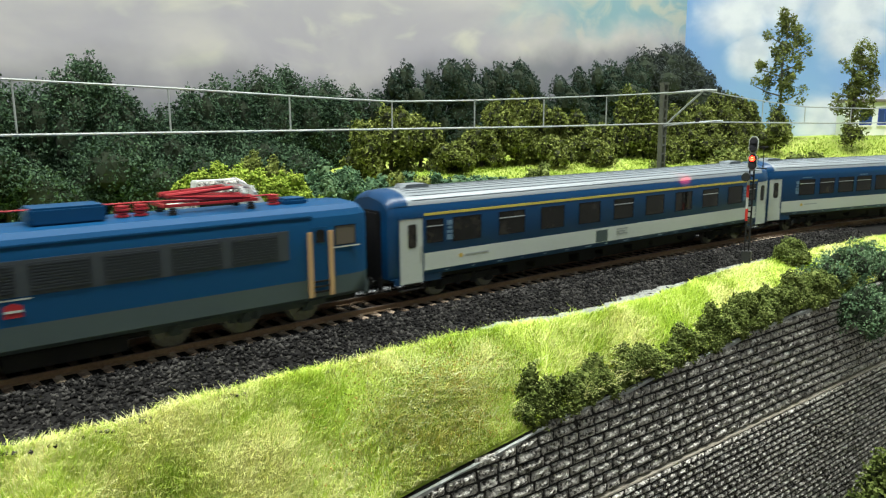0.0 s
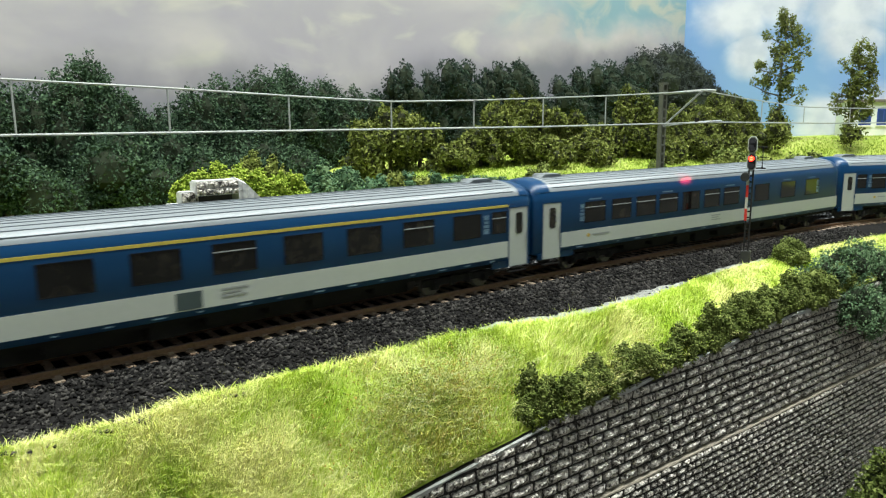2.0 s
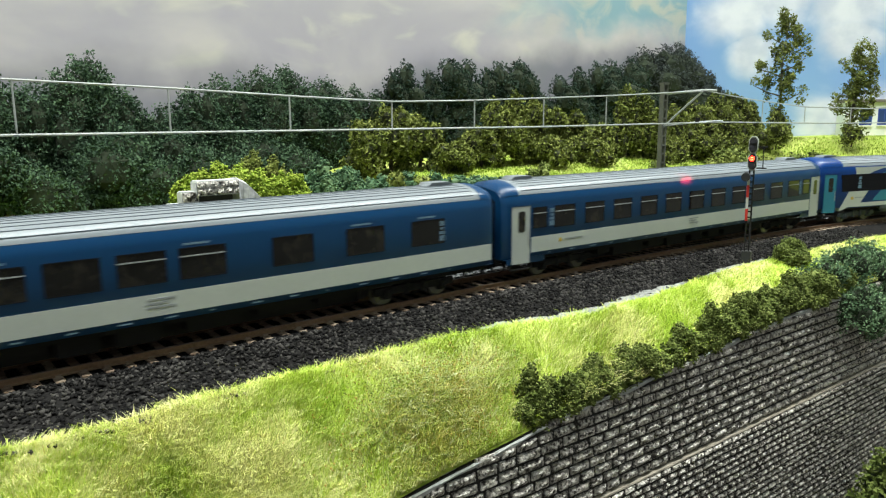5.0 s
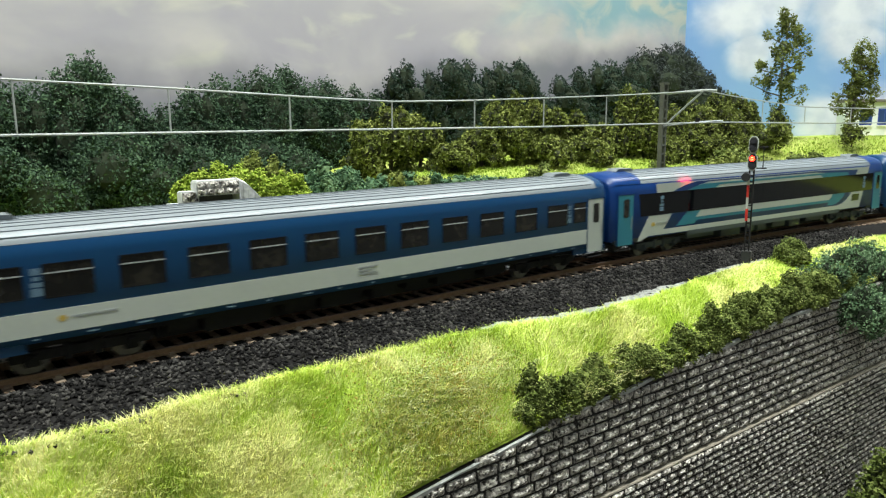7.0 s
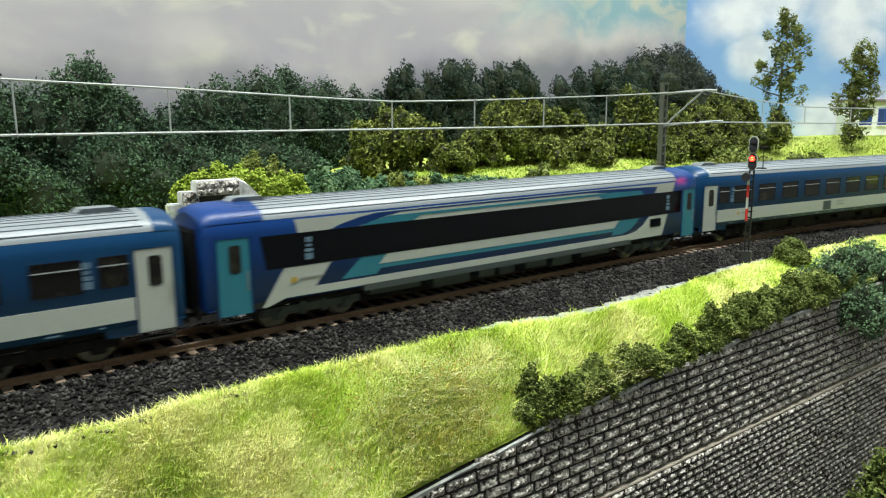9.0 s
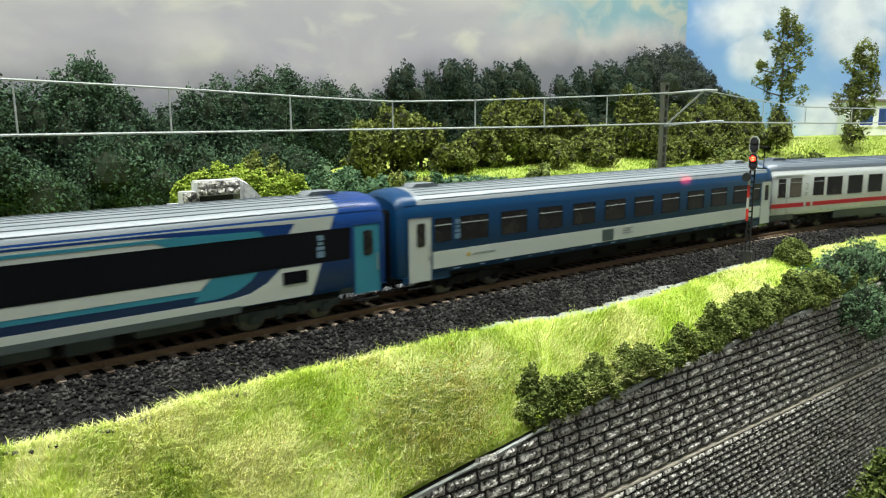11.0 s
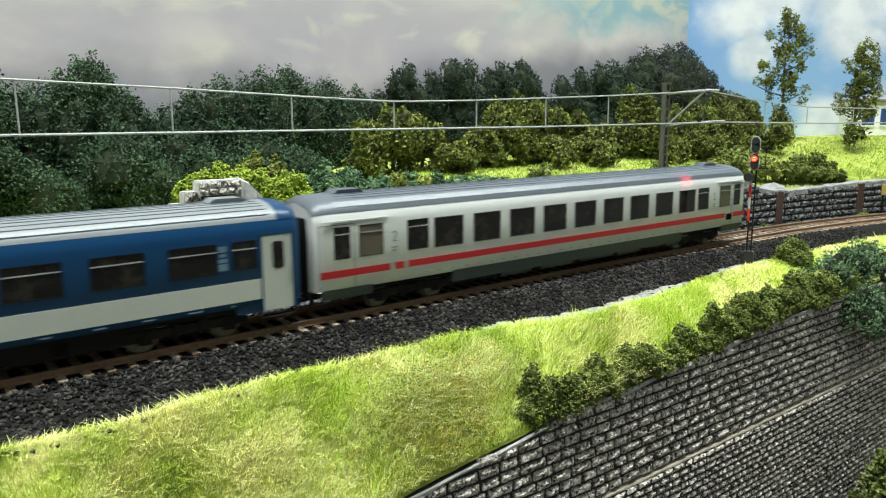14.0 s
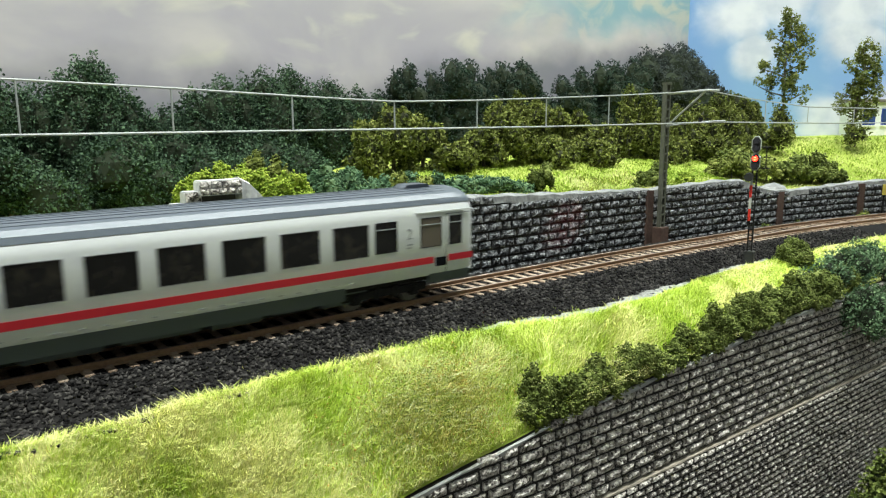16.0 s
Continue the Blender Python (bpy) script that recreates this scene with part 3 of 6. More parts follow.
def ballast():
    rng = np.random.default_rng(3)
    shapes = [rock_mesh(np.random.default_rng(i)) for i in range(8)]
    s = np.repeat(np.arange(-2080, 2090, 10.0)[:, None], 17, 1)
    n = np.repeat(np.linspace(-35.5, 56, 17)[None], len(s), 0)
    n = np.minimum(n, grass_edge(s) + 2)
    z = -2.9 - 5.5 * smooth_step(17, 38, np.abs(n))
    p = at(s, n, z).reshape(-1, 3)
    a, b = n.shape
    idx = np.arange(a * b).reshape(a, b)
    f = np.stack([idx[:-1, :-1], idx[:-1, 1:], idx[1:, 1:], idx[1:, :-1]], -1).reshape(-1, 4)
    tagged(raw("ballast_bed", p, f, M["ballast_bed"]), "dark grey ballast bed under the track", "ballast", kind="structure")
    k = 62000
    s = rng.uniform(-60, 560, k)
    n = rng.uniform(-35, 56, k)
    keep = (n < grass_edge(s) + 1.5 + rng.normal(0, 1.6, k)) & (np.abs(np.abs(n) - 9.05) > 1.7)
    keep &= (s < 196) | (s > 335) | (n < grass_edge(s) - 5.2 * np.sin(np.pi * np.clip((s - 196) / 139, 0, 1)) + rng.normal(0, 2.6, k))
    keep &= (np.abs(n) > 15.5) | (rng.uniform(size=k) < 0.75)
    s, n = s[keep], n[keep]
    z = ground_z(s, np.clip(n, -36, grass_edge(s) - 0.1)) + rng.uniform(-0.1, 0.55, len(s))
    inside = np.abs(n) < 15.5
    z = np.where(inside, -2.9 + rng.uniform(-0.3, 0.1, len(s)), z)
    size = rng.uniform(0.55, 1.3, len(s)) * np.where(inside, 0.75, 1.0)
    ob = scatter("ballast_stones", at(s, n, z), size, shapes, M["stone"], rng, 0.8)
    tagged(ob, "loose dark grey ballast stones along the track", "ballast", kind="stuff")
    # pale filler showing between ballast and grass
    g = Geo()
    ss = np.arange(150, 420, 3.0)
    rings = []
    for q in ss:
        w = max(0.0, 2.6 * math.sin(q * 0.05) * math.sin(q * 0.021 + 1) + 2.6 + 0.7 * math.sin(q * 0.41)) * (1 if 190 < q < 330 or q > 350 else 0.3)
        ge = float(grass_edge(q))
        lo, hi = ge - 2.2 * w - 0.6, ge + 0.4 * w + 0.4
        rings.append([tuple(at(q, lo, -8.4)), tuple(at(q, (lo + hi) / 2, -7.2 + 0.5 * math.sin(q))), tuple(at(q, hi, -8.6))])
    g.loft(rings, closed=False)
    tagged(part("filler_strip", g, M["scree"]), "pale grey dried filler along the ballast edge", "ground", kind="structure")


ballast()

# ---- stone walls ----


def stone_mesh(name, w, h, d, seed, mat):
    """A rock-faced block, its face towards -y, its back at y = 0."""
    r = random.Random(seed)
    nx, nz = 5, 4
    g = Geo()
    v = []
    for j in range(nz):
        for i in range(nx):
            edge = i in (0, nx - 1) or j in (0, nz - 1)
            x = -w / 2 + w * i / (nx - 1) + (0 if edge else r.uniform(-0.1, 0.1) * w)
            z = -h / 2 + h * j / (nz - 1) + (0 if edge else r.uniform(-0.12, 0.12) * h)
            x += r.uniform(-0.03, 0.03) * w
            z += r.uniform(-0.05, 0.05) * h
            v.append((x, -d * (r.uniform(0.45, 0.65) if edge else r.uniform(0.85, 1.3)), z))
    f = [(j * nx + i, j * nx + i + 1, (j + 1) * nx + i + 1, (j + 1) * nx + i) for j in range(nz - 1) for i in range(nx - 1)]
    rim = list(range(nx)) + [j * nx + nx - 1 for j in range(1, nz)] + [(nz - 1) * nx + i for i in range(nx - 2, -1, -1)] + [j * nx for j in range(nz - 2, 0, -1)]
    k = len(v)
    v += [(v[i][0] * 1.02, 0.3, v[i][2] * 1.02) for i in rim]
    m = len(rim)
    f += [(rim[i], k + i, k + (i + 1) % m, rim[(i + 1) % m]) for i in range(m)]
    g.add(v, f)
    return g


def masonry(parent, place, turn, u0, u1, z0, top, course, wmin, wmax, depth, mat, mat_far, name, piece_range, seed):
    """Courses of rough blocks; those inside piece_range are parts, the rest one mesh."""
    r = random.Random(seed)
    kinds = []
    for i in range(14):
        w = wmin + (wmax - wmin) * (i % 7) / 6
        g = stone_mesh(name, w - 1.45, course - 1.3, depth * 1.3, seed + i, mat)
        kinds.append((w, g, mesh_of(name, g, mat)))
    far, count = Geo(), 0
    z = z0
    while z < 60:
        u = u0 + r.uniform(-wmax, 0)
        hit = False
        while u < u1:
            w, g, me = kinds[r.randrange(14)]
            uc = u + w / 2
            if z + course * 0.8 < float(top(uc)):
                hit = True
                p, ang = place(uc), turn(uc) + r.uniform(-0.8, 0.8)
                zc = z + course / 2 + r.uniform(-0.12, 0.12)
                if piece_range[0] < uc < piece_range[1] and piece_range[2] < z < piece_range[3] and count < 300:
                    ob = new(name, me)
                    ob.parent = parent
                    ob.matrix_local = pose(p[0] * MM, p[1] * MM, zc * MM, 0, 0, ang)
                    count += 1
                else:
                    c, s = math.cos(radians(ang)), math.sin(radians(ang))
                    far.add([(p[0] + c * x - s * y, p[1] + s * x + c * y, zc + q) for x, y, q in g.v], g.f)
            u += w
        z += course
        if not hit:
            break
    if far.n:
        ob = raw("more_" + name + "s", far.v, [f for f in far.f], mat_far, parent)
        tagged(ob, kind="stuff")


def front_wall():
    w = thing("retaining_wall", "dark grey rock-faced stone retaining wall with a buff ledge", "retaining wall", kind="structure")
    g = Geo()
    us = np.arange(-420, 1000, 6.0)
    g.loft([[tuple(wall_at(u, -8, -200)), tuple(wall_at(u, 0.0, -200)), tuple(wall_at(u, 0.0, float(wall_top(u)) - 0.6)), tuple(wall_at(u, -8, float(wall_top(u)) - 0.6))] for u in us])
    part("backing", g, M["mortar"], w)
    g = Geo()
    cop = [[tuple(wall_at(u, -4.0, float(wall_top(u)) - 0.7)), tuple(wall_at(u, 0.8, float(wall_top(u)) - 2.6 + 0.7 * math.sin(u * 0.17))), tuple(wall_at(u, 1.0 + 0.2 * math.sin(u * 0.5), float(wall_top(u)) - 1.3)), tuple(wall_at(u, -4.6, float(wall_top(u)) + 0.2 + 0.3 * math.sin(u * 0.3)))] for u in us]
    part("coping", g.loft(cop), M["plaster"], w, "pale grey filler along the wall's top edge")
    g = Geo()
    g.loft([[tuple(wall_at(u, -1, -76.8)), tuple(wall_at(u, 1.95, -76.8)), tuple(wall_at(u, 1.75 + 0.15 * math.sin(u * 0.21), -76.1)), tuple(wall_at(u, -1, -75.0))] for u in us])
    part("ledge", g, M["ledge"], w, "buff ledge strip between the two stonework panels")
    g = Geo()
    g.loft([[tuple(wall_at(u, -0.5, -200)), tuple(wall_at(u, 1.6, -200)), tuple(wall_at(u, 1.6, -77.5)), tuple(wall_at(u, -0.5, -77.5))] for u in us])
    part("lower_backing", g, M["mortar"], w)
    deg = math.degrees(WALL_TURN)
    masonry(w, lambda u: wall_at(u, 0.0), lambda u: deg, -20, 560, -75.3, lambda u: wall_top(u) - 0.2, 4.5, 8.0, 13.5, 1.0, M["wall_stone"], M["wall_stone_far"], "stone", (0, 250, -76, 0), 11)
    masonry(w, lambda u: wall_at(u, 1.6), lambda u: deg, 60, 620, -172.0, lambda u: -76.3, 3.4, 5.0, 9.0, 0.8, M["wall_stone"], M["wall_stone_far"], "small_stone", (60, 260, -97, -76), 41)


front_wall()


def back_wall():
    w = thing("back_wall", "weathered grey block stone wall along the far side of the track", "stone wall", kind="structure")
    g = Geo()
    ss = np.arange(-120, 900, 6.0)
    g.loft([[tuple(at(s, -35.8, -9)), tuple(at(s, -34.2, -9)), tuple(at(s, -34.2, float(back_top(s)) - 0.5)), tuple(at(s, -35.8, float(back_top(s)) - 0.5))] for s in ss])
    part("backing", g, M["mortar"], w)
    g = Geo()
    g.loft([[tuple(at(s, -38.5, float(back_top(s)) - 4.6)), tuple(at(s, -33.3, float(back_top(s)) - 4.2 + 1.1 * math.sin(s * 0.19) * math.sin(s * 0.071))), tuple(at(s, -33.7, float(back_top(s)) - 0.1 + 0.35 * math.sin(s * 0.37))), tuple(at(s, -38.4, float(back_top(s)) + 0.9 + 0.5 * math.sin(s * 0.23)))] for s in ss])
    part("coping", g, M["filler"], w, "pale grey rough coping")
    # brown wall stains built as strips; the first paints the mast niche's shade
    for s, zt in ((398, 30), (545, 20), (640, 22), (735, 23)):
        g = Geo()
        g.loft([[tuple(at(s - 3.6, -33.6, z)), tuple(at(s + 3.6, -33.6, z)), tuple(at(s + 3.2, -32.1, z)), tuple(at(s - 3.2, -32.1, z))] for z in (-9, zt * 0.5, zt - 0.3)])
        part("pilaster", g, M["rust"], w, "rust-brown strip for the wall's stains and niche shade")
    masonry(w, lambda s: at(s, -34.2), heading, 120, 820, -8.5, lambda s: back_top(s) - 0.4, 4.9, 6.5, 12.5, 1.2, M["back_stone"], M["back_stone_far"], "block", (250, 620, -9, 60), 77)


back_wall()

# ---- plants ----


def leaf_shapes(kind="leaf"):
    r = np.random.default_rng(9)
    out = []
    for i in range(6):
        if kind == "leaf":      # a folded, pointed leaf
            v = np.array([(-1, 0, 0), (0.1, -0.6, 0.2), (0.1, 0.6, 0.2), (1, 0, 0.0)]) * r.uniform(0.8, 1.2, (4, 3))
            f = np.array([(0, 1, 3), (0, 3, 2)])
        else:                   # a crumb of foam flock
            v = np.array([(1, 0, -0.5), (-0.6, 0.9, -0.5), (-0.6, -0.9, -0.5), (0, 0, 1)]) * r.uniform(0.7, 1.3, (4, 3))
            f = np.array([(0, 1, 3), (1, 2, 3), (2, 0, 3), (0, 2, 1)])
        out.append((v, f))
    return out


LEAF, CRUMB = leaf_shapes("leaf"), leaf_shapes("crumb")


def crown_points(blobs, per_mm2, rng, clump=5, spread=1.6):
    """Clumps of points on the shells of the blobs (cx, cy, cz, rx, ry, rz), with gaps, and lying inside no other blob."""
    pts = []
    B = np.array(blobs, float)
    for b in B:
        area = 4 * math.pi * ((b[3] * b[4]) ** 1.6 / 3 + (b[3] * b[5]) ** 1.6 / 3 + (b[4] * b[5]) ** 1.6 / 3) ** (1 / 1.6)
        k = max(6, int(area * per_mm2 / clump))
        d = rng.normal(size=(k, 3))
        d /= np.linalg.norm(d, axis=1)[:, None]
        rad = rng.uniform(0.80, 1.06, k) + 0.10 * np.sin(5 * d[:, 0] + 3 * d[:, 2]) + 0.08 * np.sin(9 * d[:, 1] + 7 * d[:, 2] + b[0])
        c = b[:3] + d * b[3:] * rad[:, None]
        c = np.repeat(c, clump, 0) + rng.normal(0, spread, (k * clump, 3))
        pts.append(c)
    p = np.concatenate(pts)
    deep = np.zeros(len(p), bool)
    for b in B:
        deep |= (((p - b[:3]) / (b[3:] * 0.72)) ** 2).sum(1) < 1
    return p[~deep]


def core_geo(blobs, scale=0.80):
    g = Geo()
    for i, b in enumerate(blobs):
        bm = bmesh.new()
        bmesh.ops.create_icosphere(bm, subdivisions=1, radius=1)
        for v in bm.verts:
            v.co *= 1 + 0.16 * noise.noise(v.co * 2.3 + Vector((i * 3.1, b[0] * 0.1, 0)))
            v.co = Vector(b[:3]) + Vector((v.co[0] * b[3], v.co[1] * b[4], v.co[2] * b[5])) * scale
        g.bm(bm)
    return g


def plant(name, label, category, origin, blobs, mat, size, density, seed, shapes=LEAF, clump=5, spread=1.6, core=True, group="", limbs=()):
    """A bush or tree: blobs are (along the view right, away, up, rx, ry, rz) from the origin."""
    rng = np.random.default_rng(seed)
    t = thing(name, label, category, group)
    t.matrix_world = pose(*(np.array(origin) * MM))
    p = crown_points(blobs, density, rng, clump, spread)
    ob = scatter("crown", p, rng.uniform(0.6, 1.25, len(p)) * size * 1.12, shapes, mat, rng)
    ob.parent = t
    # leafy crowns get dark blobs inside that stand in for their shade
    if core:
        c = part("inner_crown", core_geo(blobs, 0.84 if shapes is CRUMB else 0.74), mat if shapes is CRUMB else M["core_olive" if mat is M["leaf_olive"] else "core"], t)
    g = Geo()
    for pts, r in limbs or ([((0, 0, -2), (0.2, 0.1, 3)), (0.9, 0.5)],):
        g.tube(pts, list(r), 7)
    part("trunk", g, M["bark"], t, smooth=True)
    return t


def mound(rng, w, d, h, k, small=0.42):
    """Blobs that pile up to a bush of that width, depth and height."""
    out = []
    for i in range(k):
        a, q = rng.uniform(0, 2 * math.pi), math.sqrt(rng.uniform(0, 1)) * 0.72
        x, y = q * math.cos(a), q * math.sin(a)
        r = small * rng.uniform(0.75, 1.2)
        top = (1 - 0.75 * q * q) * h
        z = rng.uniform(0.25, 0.85) * top
        z = min(z, top - r * h * 0.45)
        out.append((x * w / 2, y * d / 2, max(z, r * h * 0.3), r * w / 2, r * d / 2, r * h * 0.62))
    return out


def spire(rng, w, h):
    """Blobs of a close, round-topped tree, narrow in depth."""
    out = []
    for i in range(14):
        f = i / 13
        r = w * (0.46 - 0.20 * f ** 3)
        q = w * 0.62 * math.sqrt(1.02 - f ** 2.6)
        out.append((rng.uniform(-q, q), rng.uniform(-4, 4), h * (0.08 + 0.78 * f), r, min(r, 9), h * rng.uniform(0.14, 0.18)))
    return out


def bush(s, n, w, h, mat, seed, name="bush", label="small dark green foam bush", size=1.0, density=0.5, k=9, sink=1.0, d=None, group="", shapes=CRUMB, ground=None):
    rng = random.Random(seed)
    z = float(ground_z(s, n)) if ground is None else ground
    x, y, _ = at(s, n)
    return plant(name, label, "bush", (x, y, z - sink), mound(rng, w, d or w * 0.8, h, k * 2, 0.30), M[mat], size * 0.72, density * 1.1, seed, shapes, 5, 0.6, group=group)


def hedges():
    # dark leafy trees in front of the left board: s, n, base z, top z, width
    rows = [(40, -195, 15, 108, 66), (72, -205, 15, 97, 38), (91, -206, 15, 109, 42), (103, -207, 15, 114, 46), (114, -207, 15, 111, 40), (126, -205, 15, 96, 32), (141, -205, 15, 79, 40), (160, -205, 15, 87, 40), (176, -206, 15, 94, 40), (60, -170, 12, 72, 60),
            (110, -170, 12, 70, 64), (156, -170, 14, 70, 60), (197, -205, 15, 100, 44), (221, -213, 18, 103, 46), (246, -220, 20, 104, 44), (272, -220, 25, 101, 50), (300, -222, 28, 97, 46),
            (205, -165, 14, 66, 60), (16, -165, 10, 80, 60)]
    for i, (s, n, z0, z1, w) in enumerate(rows):
        r = random.Random(100 + i)
        x, y, _ = at(s, n)
        h = z1 - z0
        plant("hedge_tree", "tall dense dark green broadleaf tree beside the backdrop", "tree", (x, y, z0), mound(r, w * 1.25, 40, h * 1.04, 17, 0.38), M["leaf_dark"], 0.85, 0.80, 200 + i, LEAF, 4, 1.2,
              group="dark trees along the backdrop", limbs=(([(0, 0, -4), (0, 0, h * 0.5)], (3.0, 1.6)),))
    far = [(330, 97, 18), (346, 113, 22), (360, 121, 31), (380, 115, 24), (401, 126, 37), (427, 127, 32), (445, 120, 27), (464, 126, 31), (489, 130, 37), (506, 118, 23), (520, 100, 26), (547, 116, 37), (572, 125, 29), (596, 129, 39), (624, 133, 46), (652, 137, 48), (681, 149, 64), (717, 154, 64), (742, 156, 55)]
    # trees of the far hill, past 660, wear the leaf colour with haze in it
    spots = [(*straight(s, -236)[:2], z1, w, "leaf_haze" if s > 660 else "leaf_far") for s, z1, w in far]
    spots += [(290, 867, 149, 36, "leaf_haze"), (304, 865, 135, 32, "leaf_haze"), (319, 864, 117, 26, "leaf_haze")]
    for i, (x, y, z1, w, mt) in enumerate(spots):
        h = z1 - 35
        plant("distant_tree", "dusky dark green tree in front of the printed sky", "tree", (x, y, 35), spire(random.Random(300 + i), w, h), M[mt], 1.0, 0.38, 400 + i, LEAF, 4, 0.8,
              group="dusky trees along the backdrop", limbs=(([(0, 0, -4), (0, 0, h * 0.5)], (2.5, 1.4)),))
    # olive trees of the middle ground
    mid = [(249, -128, 78, 32), (268, -130, 87, 36), (290, -128, 80, 34), (318, -126, 62, 30), (342, -126, 73, 32), (362, -130, 89, 36), (388, -132, 98, 36), (410, -128, 89, 34), (434, -128, 84, 36), (464, -124, 73, 36), (492, -124, 58, 34),
           (488, -114, 101, 24), (503, -112, 104, 24), (520, -112, 92, 26), (548, -112, 90, 34), (582, -112, 93, 38), (616, -112, 98, 40), (648, -114, 99, 38), (676, -112, 98, 30), (300, -112, 62, 30), (400, -112, 66, 34), (440, -108, 62, 34), (520, -98, 70, 34), (570, -100, 72, 40), (620, -100, 70, 40), (660, -100, 72, 36)]
    for i, (s, n, z1, w) in enumerate(mid):
        r = random.Random(500 + i)
        x, y, _ = straight(s, n)
        z0 = float(ground_z(s, n)) - 2
        h = z1 - z0
        plant("olive_tree", "low olive-green model tree with loose leafy twigs", "tree", (x, y, z0), mound(r, w * 1.2, w, h * 1.05, 24, 0.26), M["leaf_olive"], 1.1, 0.85, 600 + i, LEAF, 4, 0.9,
              group="olive trees on the bank", limbs=(([(0, 0, -2), (0, 0, h * 0.5)], (1.6, 0.9)),))


hedges()


def low_bushes():
    yl = "yellow-green flocked foam bush beside the stone block"
    for i, (s, n, w, h, z) in enumerate(((112, -64, 14, 16, 37), (120, -70, 16, 20, 37), (129, -70, 24, 23, 36), (141, -66, 24, 24, 34), (152, -60, 22, 18, 33), (163, -66, 22, 23, 33), (170, -56, 22, 14, 32), (150, -70, 20, 24, 33))):
        bush(s, n, w, h, "leaf_yellow", 700 + i, label=yl, size=0.95, density=1.3, ground=z)
    for i, (s, n, w, h) in enumerate(((153, -80, 20, 32), (164, -82, 16, 26))):
        bush(s, n, w, h, "leaf_olive", 720 + i, label="olive foam bush among yellow-green bushes", size=0.9, density=0.7, ground=33)
    for i, (s, n, w, h, z) in enumerate(((180, -66, 26, 22, 34), (196, -70, 28, 23, 33), (212, -68, 26, 18, 33), (232, -66, 22, 17, 33), (250, -60, 28, 16, 33), (268, -58, 28, 15, 33), (286, -58, 28, 16, 32), (302, -52, 20, 12, 31))):
        bush(s, n, w, h, "leaf_teal", 740 + i, label="low bluish-green spreading bush on the wall top", size=0.95, density=0.6, ground=z, k=11)
    for i, (s, n, w, h, z) in enumerate(((222, -62, 16, 18, 33), (240, -64, 18, 18, 33))):
        bush(s, n, w, h, "leaf_olive", 760 + i, label="olive foam bush on the wall top", size=0.9, density=0.6, ground=z)
    for i, (s, n, w, h, z) in enumerate(((317, -50, 18, 22, 32), (414, -50, 20, 16, 29), (424, -48, 14, 12, 28), (441, -60, 16, 18, 33), (452, -46, 16, 12, 29))):
        bush(s, n, w, h, "leaf_bush" if i != 4 else "leaf_yellow", 770 + i, label="dark green foam bush above the stone wall", size=0.95, density=0.6, ground=z)
    for i, (s, n, w, h, z) in enumerate(((530, -80, 24, 18, 30), (544, -78, 26, 22, 30), (556, -70, 24, 16, 30), (570, -66, 30, 20, 28), (588, -58, 30, 22, 26), (606, -52, 34, 26, 24), (622, -46, 26, 18, 22), (560, -84, 40, 26, 30))):
        bush(s, n, w, h, "leaf_olive" if i < 4 else "leaf_bush", 780 + i, label="spreading olive bush behind the stone wall", size=1.2, density=0.45, ground=z, k=11)
    for i, (s, w, h) in enumerate(((520, 12, 8), (560, 14, 7), (640, 22, 9), (690, 24, 10))):
        bush(s, -28, w, h, "leaf_bush" if i < 2 else "leaf_olive", 790 + i, label="small weed bush at the foot of the wall", size=0.9, density=0.6, ground=-9)
    bush(425, 52, 23, 19, "leaf_bush", 800, label="round dark green bush beside the signal", size=0.7, density=2.0, k=12)
    # bushes along the front wall's edge
    rng = random.Random(8)
    edge = [(82, 12, 14), (88, 15, 23), (95, 13, 19), (102, 14, 16), (109, 12, 14), (115, 15, 17), (123, 14, 20), (129, 12, 12), (135, 13, 13), (141, 16, 19), (148, 16, 18), (156, 14, 14), (164, 15, 10), (171, 13, 12), (179, 15, 17),
            (188, 15, 11), (196, 15, 15), (203, 18, 21), (212, 17, 16), (222, 18, 18), (230, 20, 23), (240, 18, 18), (249, 18, 18), (258, 20, 19), (268, 20, 17), (277, 22, 20), (287, 20, 17), (297, 22, 19), (308, 22, 18), (320, 22, 17), (334, 24, 17)]
    for i, (u, w, h) in enumerate(edge):
        p = wall_at(u + rng.uniform(-1.5, 1.5), -w * rng.uniform(0.12, 0.28))
        r = random.Random(820 + i)
        z = float(wall_top(u))
        plant("edge_bush", "dark green flocked foam bush on the retaining wall's edge", "bush", (p[0], p[1], z - 2.5), mound(r, w, w * 0.8, h * 1.12, 24, 0.28), M["leaf_bush"], 0.55, 1.5, 840 + i, CRUMB, 5, 0.55, group="bushes along the wall edge")
    for i, (u, out, w, h, z) in enumerate(((318, -6, 34, 22, -24), (340, -4, 36, 30, -27), (366, -6, 40, 30, -26), (332, 4, 26, 28, -42), (352, 4, 30, 32, -51), (376, 3, 34, 34, -48), (398, -2, 46, 40, -40))):
        p = wall_at(u, out)
        r = random.Random(860 + i)
        plant("creeper_bush", "bluish-green creeper hanging over the retaining wall", "bush", (p[0], p[1], z), mound(r, w, w * 0.45, h, 11, 0.42), M["leaf_creeper"], 0.75, 1.0, 880 + i, LEAF, 5, 1.3)
    for i, (u, out, w, h) in enumerate(((318, 25, 30, 72), (346, 30, 44, 88))):
        p = wall_at(u, out)
        r = random.Random(900 + i)
        plant("valley_bush", "dark olive bush at the foot of the retaining wall", "bush", (p[0], p[1], -190), mound(r, w, w * 0.6, h, 12, 0.40), M["leaf_bush"], 1.4, 0.4, 910 + i, LEAF, 5, 1.5)


low_bushes()


